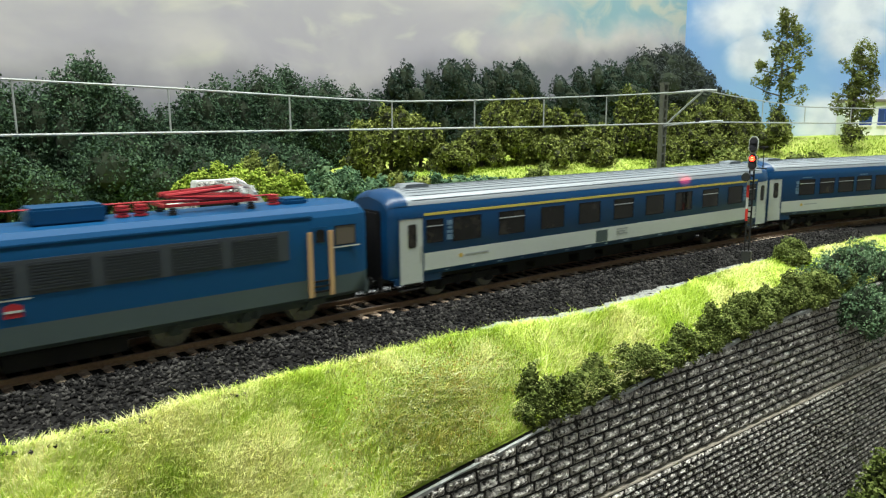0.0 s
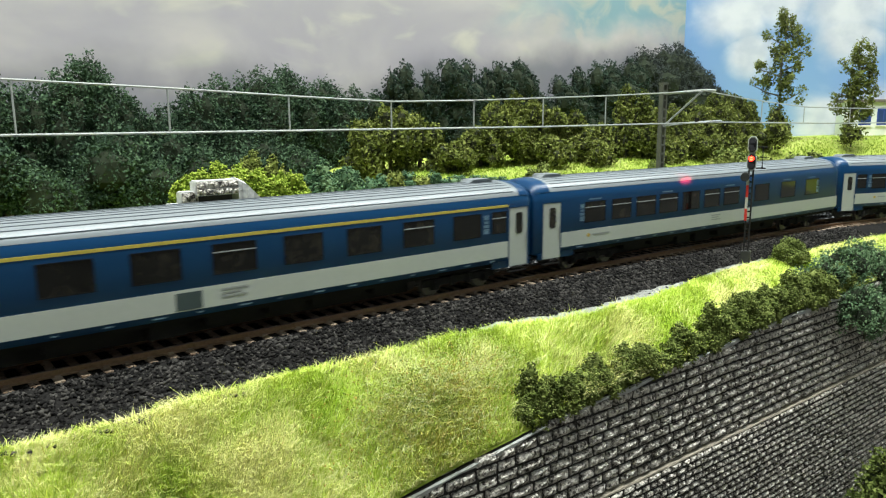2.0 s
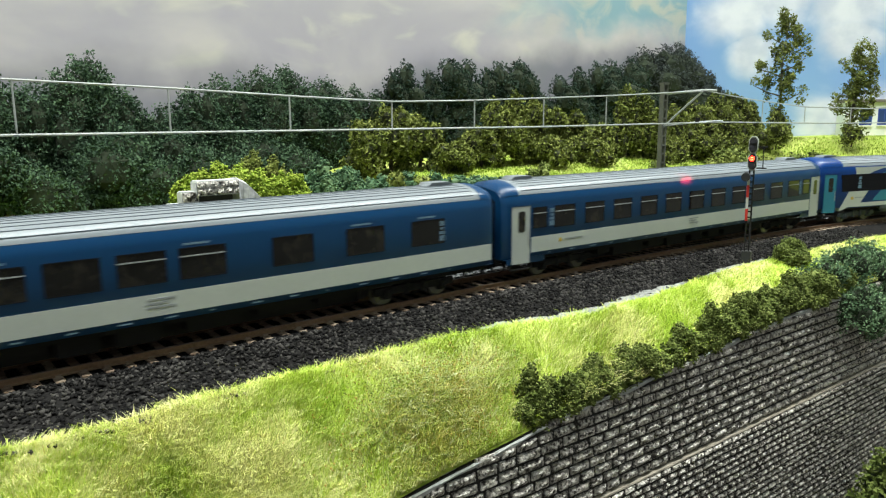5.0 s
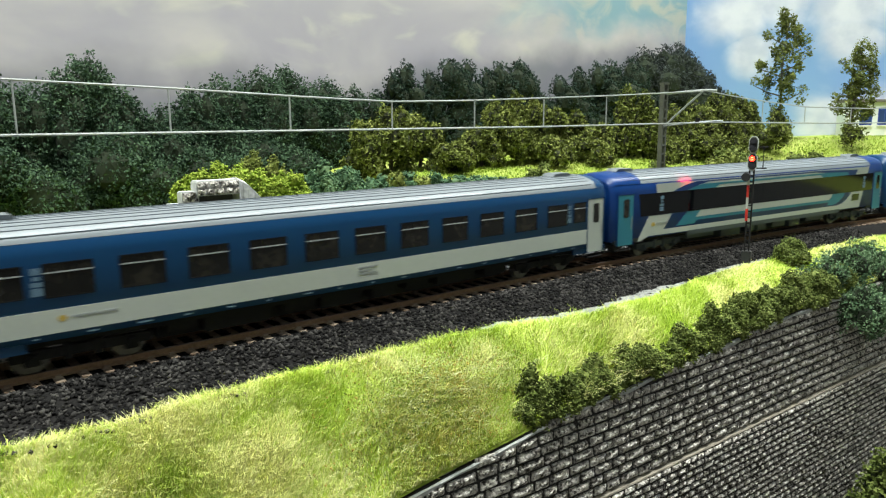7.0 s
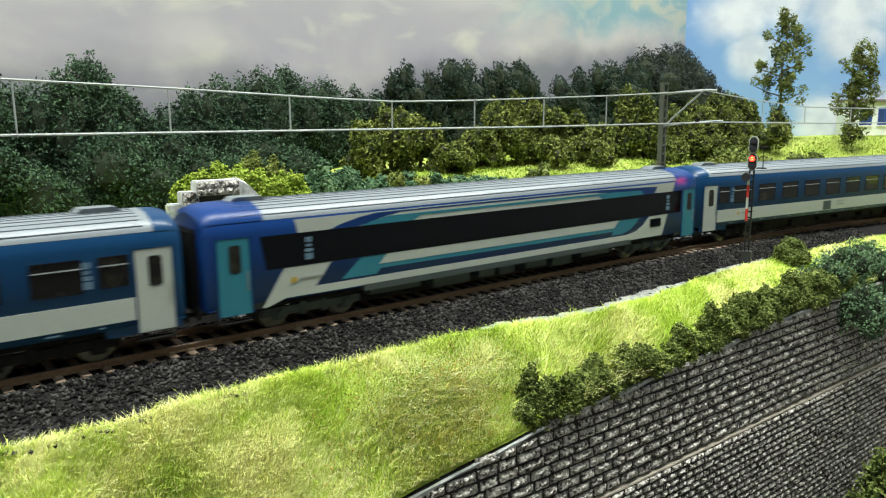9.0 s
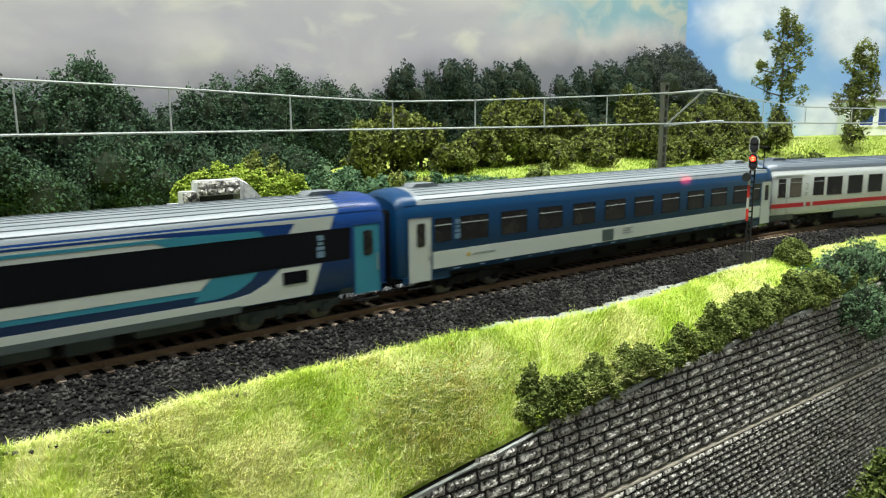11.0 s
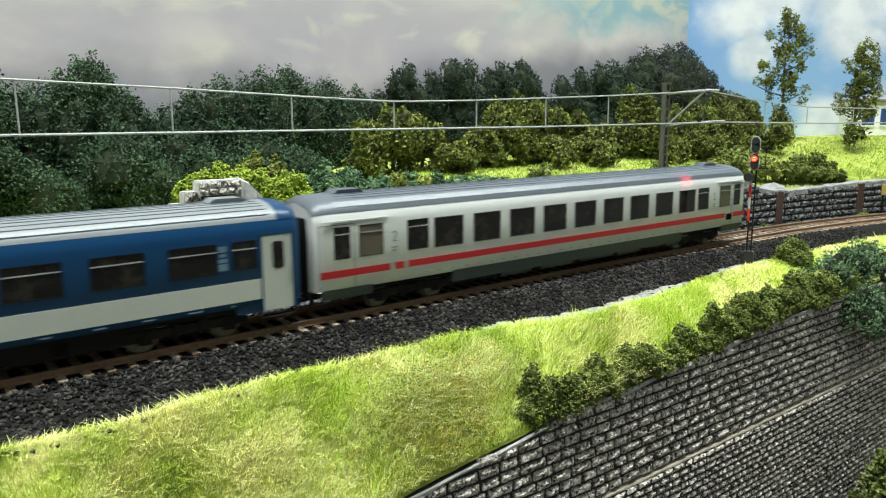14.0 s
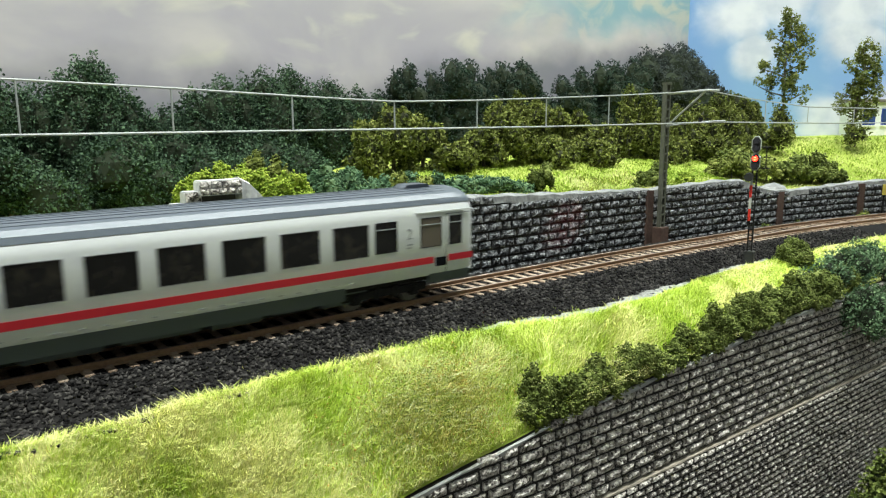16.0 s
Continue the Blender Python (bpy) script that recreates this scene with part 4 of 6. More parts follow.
def slender_tree(name, base, height, crown0, width, seed, lean=0.0):
    r = random.Random(seed)
    limbs, blobs = [], []
    tip = (lean, 0, height * 0.93)
    limbs.append(([(0, 0, -2), (lean * 0.2 + 1, 0, height * 0.3), (lean * 0.5 - 1, 0.5, height * 0.6), tip], (1.7, 1.2, 0.8, 0.3)))
    for i in range(13):
        h = height * (crown0 + (0.97 - crown0) * i / 12)
        a = i * 2.4 + r.uniform(-0.4, 0.4)
        q = width * 0.5 * r.uniform(0.6, 1.0) * (1 - 0.35 * i / 12)
        x = lean * h / height
        e = (x + q * math.cos(a), q * math.sin(a) * 0.8, h + r.uniform(2, 7))
        limbs.append(([(x, 0, h - 5), ((x + e[0]) / 2, e[1] / 2, h - 1), e], (0.8, 0.6, 0.3)))
        for j in range(6):
            blobs.append((x + (e[0] - x) * r.uniform(0.1, 1.1) + r.uniform(-5, 5), e[1] * r.uniform(0.1, 1.1) + r.uniform(-5, 5), e[2] + r.uniform(-11, 6), r.uniform(1.8, 3.8), r.uniform(1.8, 3.6), r.uniform(1.8, 4.4)))
    return plant(name, "slender loose-leaved green model birch on the hill", "tree", base, blobs, M["leaf_olive"], 1.15, 0.85, seed, LEAF, 4, 1.3, core=False, limbs=limbs)


slender_tree("birch_tree", (321, 700, 50), 118, 0.38, 54, 31, 3)
slender_tree("birch_tree", (389, 700, 52), 84, 0.30, 46, 44, 8)
for _i, (_x, _y, _w, _h) in enumerate(((322, 696, 26, 40), (390, 694, 20, 30), (300, 660, 30, 26))):
    plant("birch_shrub", "loose olive undergrowth at the foot of the birch", "bush", (_x, _y, 50), mound(random.Random(60 + _i), _w, _w, _h, 9, 0.4), M["leaf_olive"], 1.3, 0.3, 70 + _i, LEAF, 4, 1.6)

# ---- grass ----


def blades(name, s, n, z, length, width, mat, rng, lean=0.5, swirl=14.0):
    """Bent blades of three triangles each, combed into tufts."""
    k = len(s)
    base = at(s, n, z)
    a = 2.4 * fbm(s, n, swirl, 13) + 1.6 * fbm(s, n, swirl * 0.3, 17) + rng.normal(0, 1.3, k)
    d = np.stack([np.cos(a), np.sin(a), np.zeros(k)], 1)
    b = a + rng.uniform(-0.9, 0.9, k)
    w = np.stack([-np.sin(b), np.cos(b), np.zeros(k)], 1) * (width / 2)[:, None]
    ln = (rng.uniform(0.2, 1.0, k) * lean)[:, None] * length[:, None]
    up = np.array([0, 0, 1.0])
    mid = base + up * (length * 0.55)[:, None] + d * ln * 0.4
    tip = base + up * (length * rng.uniform(0.55, 1.0, k))[:, None] + d * ln * 1.2
    v = np.stack([base - w, base + w, mid + w * 0.75, mid - w * 0.75, tip], 1).reshape(-1, 3)
    o = (np.arange(k) * 5)[:, None]
    f = np.concatenate([o + np.array([[0, 1, 2]]), o + np.array([[0, 2, 3]]), o + np.array([[3, 2, 4]])], 1).reshape(-1, 3)
    return raw(name, v, f, mat)


def grass():
    rng = np.random.default_rng(21)
    k = 215000
    s = np.where(rng.uniform(size=k) < 0.22, rng.uniform(-30, 115, k), -60 + 760 * rng.beta(1.15, 1.9, k))
    t = rng.uniform(0, 1, k)
    ge, ne = grass_edge(s), near_edge(s)
    n = ge + (ne - ge + 1) * t + rng.normal(0, 0.6, k)
    n = np.minimum(n, ne - 0.5 - 1.6 * rng.uniform(size=k) ** 3)
    bare = ((s > 150) & (fbm(s, n, 9, 4) > 0.93)) | ((s > 190) & (s < 340) & (n < ge + 1.6) & (fbm(s, n, 12, 8) > -0.15))
    s, n, t = s[~bare], n[~bare], t[~bare]
    z = ground_z(s, n) - 0.2
    patch = fbm(s, n * 1.6, 19, 1) + 0.5 * fbm(s, n, 6, 3) + rng.normal(0, 0.45, len(s))
    patch += 1.5 * np.exp(-(((s - 70) / 32) ** 2 + ((n - 48) / 17) ** 2)) - 0.8 * np.exp(-(((s - 113) / 17) ** 2 + ((n - 56) / 15) ** 2)) + 0.9 * np.exp(-(((s - 178) / 26) ** 2 + ((n - 55) / 7) ** 2)) + 0.15 * smooth_step(260, 420, s)
    patch += 0.45 * np.exp(-(((s - 48) / 26) ** 2 + ((n - 62) / 9) ** 2))
    patch -= 0.7 * np.exp(-((n - grass_edge(s)) / 5) ** 2)
    weed = np.exp(-(((s - 148) / 26) ** 2 + ((n - 68) / 9) ** 2)) * 1.3 + rng.normal(0, 0.3, len(s))
    tuft = fbm(s, n, 5.5, 9) + 0.6 * fbm(s, n, 15, 11)
    ln = np.clip(rng.normal(5.0, 1.5, len(s)), 1.8, 10.0) * (0.9 + 0.22 * tuft)
    ln = np.clip(ln, 1.3, 9.5) * np.where(s > 260, 0.7, 1.0)
    wd = rng.uniform(0.15, 0.30, len(s)) * np.where(s > 260, 1.2, 1.0)
    ln = ln * np.where(weed > 0.75, 1.45, 1.0) * (0.62 + 0.38 * smooth_step(0, 5, n - grass_edge(s)))
    kind = np.where(weed > 0.75, 2, np.where(patch > 0.22, 1, 0))
    for i, (nm, mt, lb) in enumerate((("grass", "grass", "bright green static grass on the bank"), ("dry_grass", "straw", "straw-yellow patches of static grass on the bank"), ("weeds", "weed", "olive and rusty weed tufts on the bank"))):
        m = kind == i
        tagged(blades(nm, s[m], n[m], z[m], ln[m], wd[m], M[mt], rng, 1.1 if i else 0.9), lb, "grass", kind="stuff")
    # long pale fibres tangled over the weeds
    k = 2200
    s, n = rng.normal(150, 18, k), rng.normal(64, 6, k)
    n = np.clip(n, grass_edge(s) + 6, near_edge(s) - 2)
    tagged(blades("loose_fibres", s, n, ground_z(s, n) + rng.uniform(0.5, 3.0, k), rng.uniform(3.5, 7.5, k), rng.uniform(0.12, 0.22, k), M["fibre"], rng, 2.0, 5.0), "pale loose fibres tangled over the bank", "grass", kind="stuff")
    k = 60000
    s = rng.uniform(180, 900, k)
    n = -37 - 150 * rng.beta(1.0, 1.6, k)
    z = ground_z(s, n) - 0.2
    patch = fbm(s, n, 30, 6) + rng.normal(0, 0.3, k)
    ln, wd = rng.uniform(1.4, 3.0, k), rng.uniform(0.4, 0.8, k)
    for nm, mt, m, lb in (("meadow", "meadow", patch < 0.4, "bright green meadow grass above the stone wall"), ("dry_meadow", "dry_meadow", patch >= 0.4, "yellowed meadow grass above the stone wall")):
        tagged(blades(nm, s[m], n[m], z[m], ln[m], wd[m], M[mt], rng, 0.7), lb, "grass", kind="stuff")


grass()


def flock():
    """Coarse rusty and green crumbs among the weeds."""
    rng = np.random.default_rng(77)
    k = 4200
    s = rng.normal(146, 17, k)
    n = np.minimum(rng.normal(66, 6, k), near_edge(s) - 0.5)
    z = ground_z(s, n) + rng.uniform(2.5, 7.0, k)
    tagged(scatter("weed_flock", at(s, n, z), rng.uniform(0.22, 0.5, k), CRUMB, M["weed_crumb"], rng), "rusty and green flock crumbs in the weeds", "weeds", kind="stuff")


flock()

# ---- railway fittings ----


def catenary():
    w = thing("overhead_line", "silver wire overhead line with upright droppers", "overhead line")
    def line(sv, zv, r, name, s0, s1, n0=0.0):
        g = Geo()
        ss = np.arange(s0, s1, 8.0)
        g.tube([tuple(at(s, n0, float(np.interp(s, sv, zv)))) for s in ss], r, 7)
        part(name, g, M["wire"], w, smooth=True)
    cz = ([-2000, 35, 270, 423, 560, 2000], [71.9, 71.9, 72.0, 73.2, 71.5, 71.5])
    mz = ([-2000, -150, 37, 86, 131, 178, 224, 269, 316, 408, 450, 520, 600, 760, 2000], [92, 92, 88.4, 86.8, 84.9, 83.3, 84.3, 86.0, 87.7, 92.0, 88, 83, 82, 92, 92])
    line(*cz, 0.42, "contact_wire", -2000, 2000)
    line(*mz, 0.36, "carrying_wire", -2000, 2000)
    for s in (40, 86, 131, 178, 224, 269.5, 317, 470, 520, 575):
        g = Geo().tube([tuple(at(s, 0, float(np.interp(s, *cz)))), tuple(at(s, 0, float(np.interp(s, *mz))))], 0.34, 6)
        part("dropper", g, M["wire"], w, smooth=True)
    # lattice mast with bracket
    m = thing("catenary_mast", "olive-grey lattice steel mast with a silver bracket arm", "mast")
    put(m, 404, -28, 0)
    for y in (-2.0, 2.0):
        g = Geo()
        q = 1.8 if y > 0 else -1.8
        g.loft([[(a + q, b, z) for a, b in ((-0.55, -1.5), (0.55, -1.5), (0.55, 1.5), (-0.55, 1.5))] for z in (2, 97)])
        part("upright", g, M["mast"], m)
    for i in range(16):
        z = 8 + i * 5.6
        part("lattice_bar", Geo().box(-1.5, 1.5, -1.3, -0.7, z, z + 1.1), M["mast"], m)
    part("cap", Geo().box(-2.7, 2.7, -2, 2, 96.5, 98, 0.2), M["mast"], m)
    part("base", Geo().box(-4.2, 4.2, -3.6, 3.6, -9, 6, 0.4), M["rust"], m, "rust-brown footing")
    g = Geo().tube([(0, 0, 91.0), (0, -28, 92.3), (2, -36, 92.0)], 0.75, 7)
    part("top_arm", g, M["wire"], m, "silver bracket tube", smooth=True)
    part("stay", Geo().tube([(0, 0, 70), (1, -27, 91.6)], 0.6, 7), M["wire"], m, smooth=True)
    part("lower_arm", Geo().tube([(0, 0, 71), (4, -24, 73.5), (10, -36, 74)], 0.55, 7), M["wire"], m, smooth=True)
    part("clamp", Geo().box(2.5, 5, -24, -22, 73, 76, 0.2), M["under"], m)


catenary()


def signal():
    s = thing("colour_light_signal", "slim colour-light signal showing red beside the track", "signal")
    x, y = 177.0, 413.5
    s.matrix_world = pose(x * MM, y * MM, -7.0 * MM, 0, 0.0, -28)
    part("foot", Geo().box(-2.6, 2.6, -2.6, 2.6, -1.5, 7, 0.35), M["black"], s, "matt black base block")
    for q in (-1.15, 1.15):
        g = Geo().box(q - 0.4, q + 0.4, -0.9, 0.9, 6, 56)
        part("mast_rail", g, M["under"], s)
    for i in range(14):
        part("rung", Geo().box(-0.8, 0.8, -0.35, 0.35, 9 + i * 3.4, 9.8 + i * 3.4), M["under"], s)
    for i, (z0, z1, mt) in enumerate(((24.5, 31.5, "signal_red"), (31.5, 38, "white"), (38, 45, "signal_red"), (45, 49, "white"))):
        part("mast_plate", Geo().box(-2.0, -0.6, -1.8, -1.1, z0, z1, 0.1), M[mt], s, "red and white mast plate")

    def head(z0, z1, lamps):
        zc, hh = (z0 + z1) / 2, (z1 - z0) / 2
        oct8 = [(-0.45, -1), (0.45, -1), (1, -0.6), (1, 0.6), (0.45, 1), (-0.45, 1), (-1, 0.6), (-1, -0.6)]
        out = Geo().loft([[(px * 2.5, d, zc + pz * hh) for px, pz in oct8] for d in (-1.5, 0.4)])
        h = part("screen", out, M["white"], s, "white-edged black signal screen")
        part("screen_face", Geo().loft([[(px * 2.1, d, zc + pz * (hh - 0.5)) for px, pz in oct8] for d in (-1.85, -1.49)]), M["black"], h)
        for zz, mt in lamps:
            part("hood", Geo().tube([(0, -1.8, zz), (0, -4.2, zz)], [1.5, 1.65], 14), M["black"], h)
            part("lens", Geo().disc((0, -4.3, zz), "y", 1.5, 0.5, 14), M[mt], h)

    head(63.2, 72.5, [(69.8, "lens_off"), (66.0, "lens_off")])
    head(53.4, 63.0, [(60.2, "lens_red"), (56.2, "lens_off")])
    for zz, w in ((60.8, 0.55), (59.5, 0.75)):
        part("lamp_filament", Geo().box(-w, w, -4.75, -4.5, zz - 0.16, zz + 0.16), M["lens_core"], s, "bright streak of the lit lamp")
    part("lower_hood", Geo().tube([(-2.6, -1.5, 50.0), (-2.6, -5.5, 49.7)], [2.2, 2.4], 14), M["black"], s, "black lower lamp hood")
    part("lower_lens", Geo().disc((-2.6, -1.3, 50.0), "y", 2.3, 1.0, 14), M["black"], s)
    part("bracket", Geo().tube([(2.4, 0.5, 66.5), (7.5, 0.5, 66.5), (5.5, 0.5, 66.3), (5.5, 0.5, 55), (7.5, 0.5, 54.6), (2.2, 0.5, 54.6)], 0.35, 6), M["under"], s)


signal()


def stone_block():
    b = thing("stone_portal", "small white-grey stone portal with a lintel over a dark block in place of the opening's shade", "stone portal")
    put(b, 117, -46, 36)
    rr = random.Random(4)

    def course(x0, x1, z0, z1, y, d):
        x = x0
        while x < x1 - 1:
            w = min(rr.uniform(3.2, 5.5), x1 - x)
            g = stone_mesh("block", w - 0.35, z1 - z0 - 0.35, 0.9, rr.randrange(999), M["wall_stone"])
            ob = part("block", Geo().add([(x + w / 2 + p[0], y + p[1], (z0 + z1) / 2 + p[2]) for p in g.v], g.f), M["wall_stone"], b)
            x += w
    part("pillar", Geo().box(-13.5, -6.5, -2.6, 4, -2, 11.2, 0.4), M["plaster"], b, "pale plaster pillar")
    part("lintel", Geo().box(-8, 10.5, -4.6, 3, 9.2, 15.4, 0.5), M["plaster"], b, "pale plaster lintel")
    for j in range(3):
        course(-13.3, -6.8, -1 + j * 4, 3 + j * 4, -2.6, 1)
    for j in range(2):
        course(-7.8, 10.2, 9.4 + j * 2.9, 12.3 + j * 2.9, -4.6, 1)
    # the opening is a solid block, its shade put into the dark colour
    part("recess", Geo().box(-6.5, 8.5, -1.4, 4, -2, 9.4, 0.1), M["mortar"], b, "dark block in place of the opening's shade")
    course(-6.3, 8, -1.5, 3.6, -1.4, 1)
    part("step", Geo().box(-19, -13.5, -2, 3, -2, 6.5, 0.5), M["plaster"], b)
    g = Geo()
    g.loft([[(10 + q, -5 + a + 0.8 * math.sin(q), 15.0 - 0.35 * q - 0.05 * q * q + c) for a, c in ((0, 0), (4, 1.2), (9, 0.6), (9, -18), (0, -18))] for q in (0, 2, 4, 7, 10, 12)])
    part("plaster_slope", g, M["plaster"], b, "bare white plaster shoulder", smooth=True)
    m = thing("plaster_mound", "bare white plaster patch behind the stone wall", "ground")
    put(m, 548, -44, 18)
    bm = bmesh.new()
    bmesh.ops.create_icosphere(bm, subdivisions=3, radius=1)
    for v in bm.verts:
        k = 1 + 0.25 * noise.noise(v.co * 2.1)
        v.co = Vector((v.co[0] * 17 * k, v.co[1] * 9 * k, v.co[2] * 7.5 * k + 1.2 * noise.noise(v.co * 6)))
    part("mound", Geo().bm(bm), M["filler"], m, smooth=True)


stone_block()


def house():
    h = thing("white_house", "white rendered bungalow with blue window frames and flat roof", "house")
    h.matrix_world = pose(0.452, 0.822, 0.050, 0, 0, -8)
    w = part("wall", Geo().box(0, 110, 0, 24, -4, 42), M["render_white"], h)
    part("roof", Geo().box(-3, 113, -4, 26, 42, 45, 0.5), M["house_roof"], h, "brown felt flat roof")
    for x in (15, 34, 52, 74):
        f = part("window", Geo().box(x, x + 13, -0.8, 0.6, 17, 35, 0.2), M["shutter"], h, "blue framed window")
        for i in range(2):
            part("pane", Geo().box(x + 1.2 + i * 5.9, x + 6.0 + i * 5.9, -1.1, -0.7, 18.5, 33.5), M["house_glass"], f)
        part("sill", Geo().box(x - 1, x + 14, -2, 0, 15.4, 17, 0.2), M["render_white"], f)


house()

# ---- the train ----
SKIN = 16.2


def coach_section(inset=0.0, zcut=None):
    side = [(15.4, 11.0), (16.2, 13.0), (16.2, 36.8), (15.9, 39.0), (15.2, 41.0)]
    return [(y - inset, z) for y, z in side]


def roof_curve():
    return [(15.2, 41.0), (14.85, 42.0), (14.2, 43.0), (13.3, 43.9), (12.2, 44.7), (10.7, 45.4), (9.0, 46.0), (7.0, 46.5), (5.0, 46.85), (2.5, 47.1), (0.0, 47.2)]


def ring(x, narrow, drop):
    half = coach_section() + roof_curve()[1:]
    pts = [(x, (y - narrow) if y > narrow else y * 0.9, z - drop * max(0, (z - 36) / 11)) for y, z in half]
    mirror = [(x, -y, z) for _, y, z in pts[:-1]][::-1]
    return pts + mirror


def rows_s():
    """Way of the train: seconds and place of the fifth coach's middle along the track."""
    return [(0, 1517.0), (0.5, 1467.3), (1, 1413.3), (1.5, 1360.0), (2, 1304.3), (2.5, 1252.0), (3, 1196.8), (3.5, 1143.8), (4, 1089.0), (6.3, 836.0), (6.5, 814.5), (7, 757.0), (7.5, 702.8), (8, 646.0),
            (8.5, 593.0), (9, 537.0), (9.2, 514.7), (11.5, 262.0), (12, 207.2), (12.5, 153.0), (13, 93.8), (13.5, 38.8), (14, -22.6), (14.5, -75.2), (15, -135.0), (15.5, -189.0), (16, -245.0)]


def train_s(t):
    r = np.array(rows_s())
    d = np.gradient(r[:, 1], r[:, 0])
    d = np.convolve(np.pad(d, 2, mode="edge"), np.ones(5) / 5, "valid")
    i = int(np.clip(np.searchsorted(r[:, 0], t) - 1, 0, len(r) - 2))
    h = r[i + 1, 0] - r[i, 0]
    u = (t - r[i, 0]) / h
    return ((2 * u ** 3 - 3 * u ** 2 + 1) * r[i, 1] + (u ** 3 - 2 * u ** 2 + u) * h * d[i] + (-2 * u ** 3 + 3 * u ** 2) * r[i + 1, 1] + (u ** 3 - u ** 2) * h * d[i + 1])


TRAIN = []      # (thing, offset from the fifth coach, half the bogie distance, [(bogie, x)], [(wheelset, bogie x, axle x, radius)])


def bogie(parent, x, axles, r, mat, length):
    g = Geo()
    for y in (-11.8, 11.8):
        g.box(-length / 2, length / 2, y - 0.8, y + 0.8, r - 0.6, r + 2.6, 0.3)
        for a in axles:
            g.box(a - 2.4, a + 2.4, y - 1.2, y + 1.2, r - 2.2, r + 2.0, 0.4)
            g.disc((a, y + math.copysign(1.5, y), r), "y", 1.5, 1.2, 12)
        for a in (-4.5, 4.5):
            g.disc((a, y, r + 1), "z", 1.6, 5.0, 10)
    g.box(-4, 4, -11, 11, r, r + 3)
    b = part("bogie", g, mat, parent, "dark bogie frame with axle boxes")
    b.matrix_local = pose(x * MM, 0, 0)
    sets = []
    for a in axles:
        # each pair of wheels turns as one mesh
        g = Geo()
        for y in (-8.6, 8.6):
            g.disc((0, y, 0), "y", r, 1.6, 20)
            g.disc((0, y - math.copysign(1.0, y), 0), "y", r + 0.7, 0.5, 20)
            for q in range(3):
                c, s = math.cos(q * 2.094), math.sin(q * 2.094)
                g.disc((c * r * 0.55, y + math.copysign(0.85, y), s * r * 0.55), "y", r * 0.16, 0.3, 8)
        g.tube([(0, -8, 0), (0, 8, 0)], 0.9, 8)
        w = part("wheelset", g, M["wheel"], b, "dull steel wheelset")
        w.matrix_local = pose(a * MM, 0, r * MM)
        sets.append((w, a, r))
    return b, sets


def window_part(parent, x0, x1, z0, z1, y, glass="glass", vent=True, frame="rubber", name="window"):
    sgn = 1 if y < 0 else -1
    fr = Geo()
    t = 0.28
    for p in (rect(x0 - t, x1 + t, z0 - t, z0), rect(x0 - t, x1 + t, z1, z1 + t), rect(x0 - t, x0, z0, z1), rect(x1, x1 + t, z0, z1)):
        fr.plate(p, y, 0.22)
    w = part(name, Geo().plate(rect(x0, x1, z0, z1), y, 0.08), M[glass])
    w.parent = parent
    part("frame", fr, M[frame], w)
    if vent:
        part("vent_bar", Geo().plate(rect(x0, x1, z1 - 2.8, z1 - 2.4), y, 0.3), M["print"], w, "alloy sliding vent bar")
    return w


def bars(parent, x, z, w, rows, y, mat="print"):
    """Lettering too small to read: bars."""
    g = Geo()
    for i in range(rows):
        g.plate(rect(x, x + w * (1 - 0.25 * (i % 2)), z - i * 1.3, z - i * 1.3 + 0.7), y, 0.1)
    part("lettering", g, M[mat], parent)


def pictos(parent, x, y):
    """Class figure and signs beside the door, as plain blocks."""
    g = Geo()
    for z0, z1, w in ((31.6, 33.6, 2.6), (29.9, 31.0, 2.0), (28.0, 29.3, 3.0), (25.2, 27.5, 3.0)):
        g.plate(rect(x - w / 2, x - 0.15, z0, z1), y, 0.1).plate(rect(x + 0.15, x + w / 2, z0, z1), y, 0.1)
    part("pictogram", g, M["pale_print"], parent, "pale blue class and sign blocks")


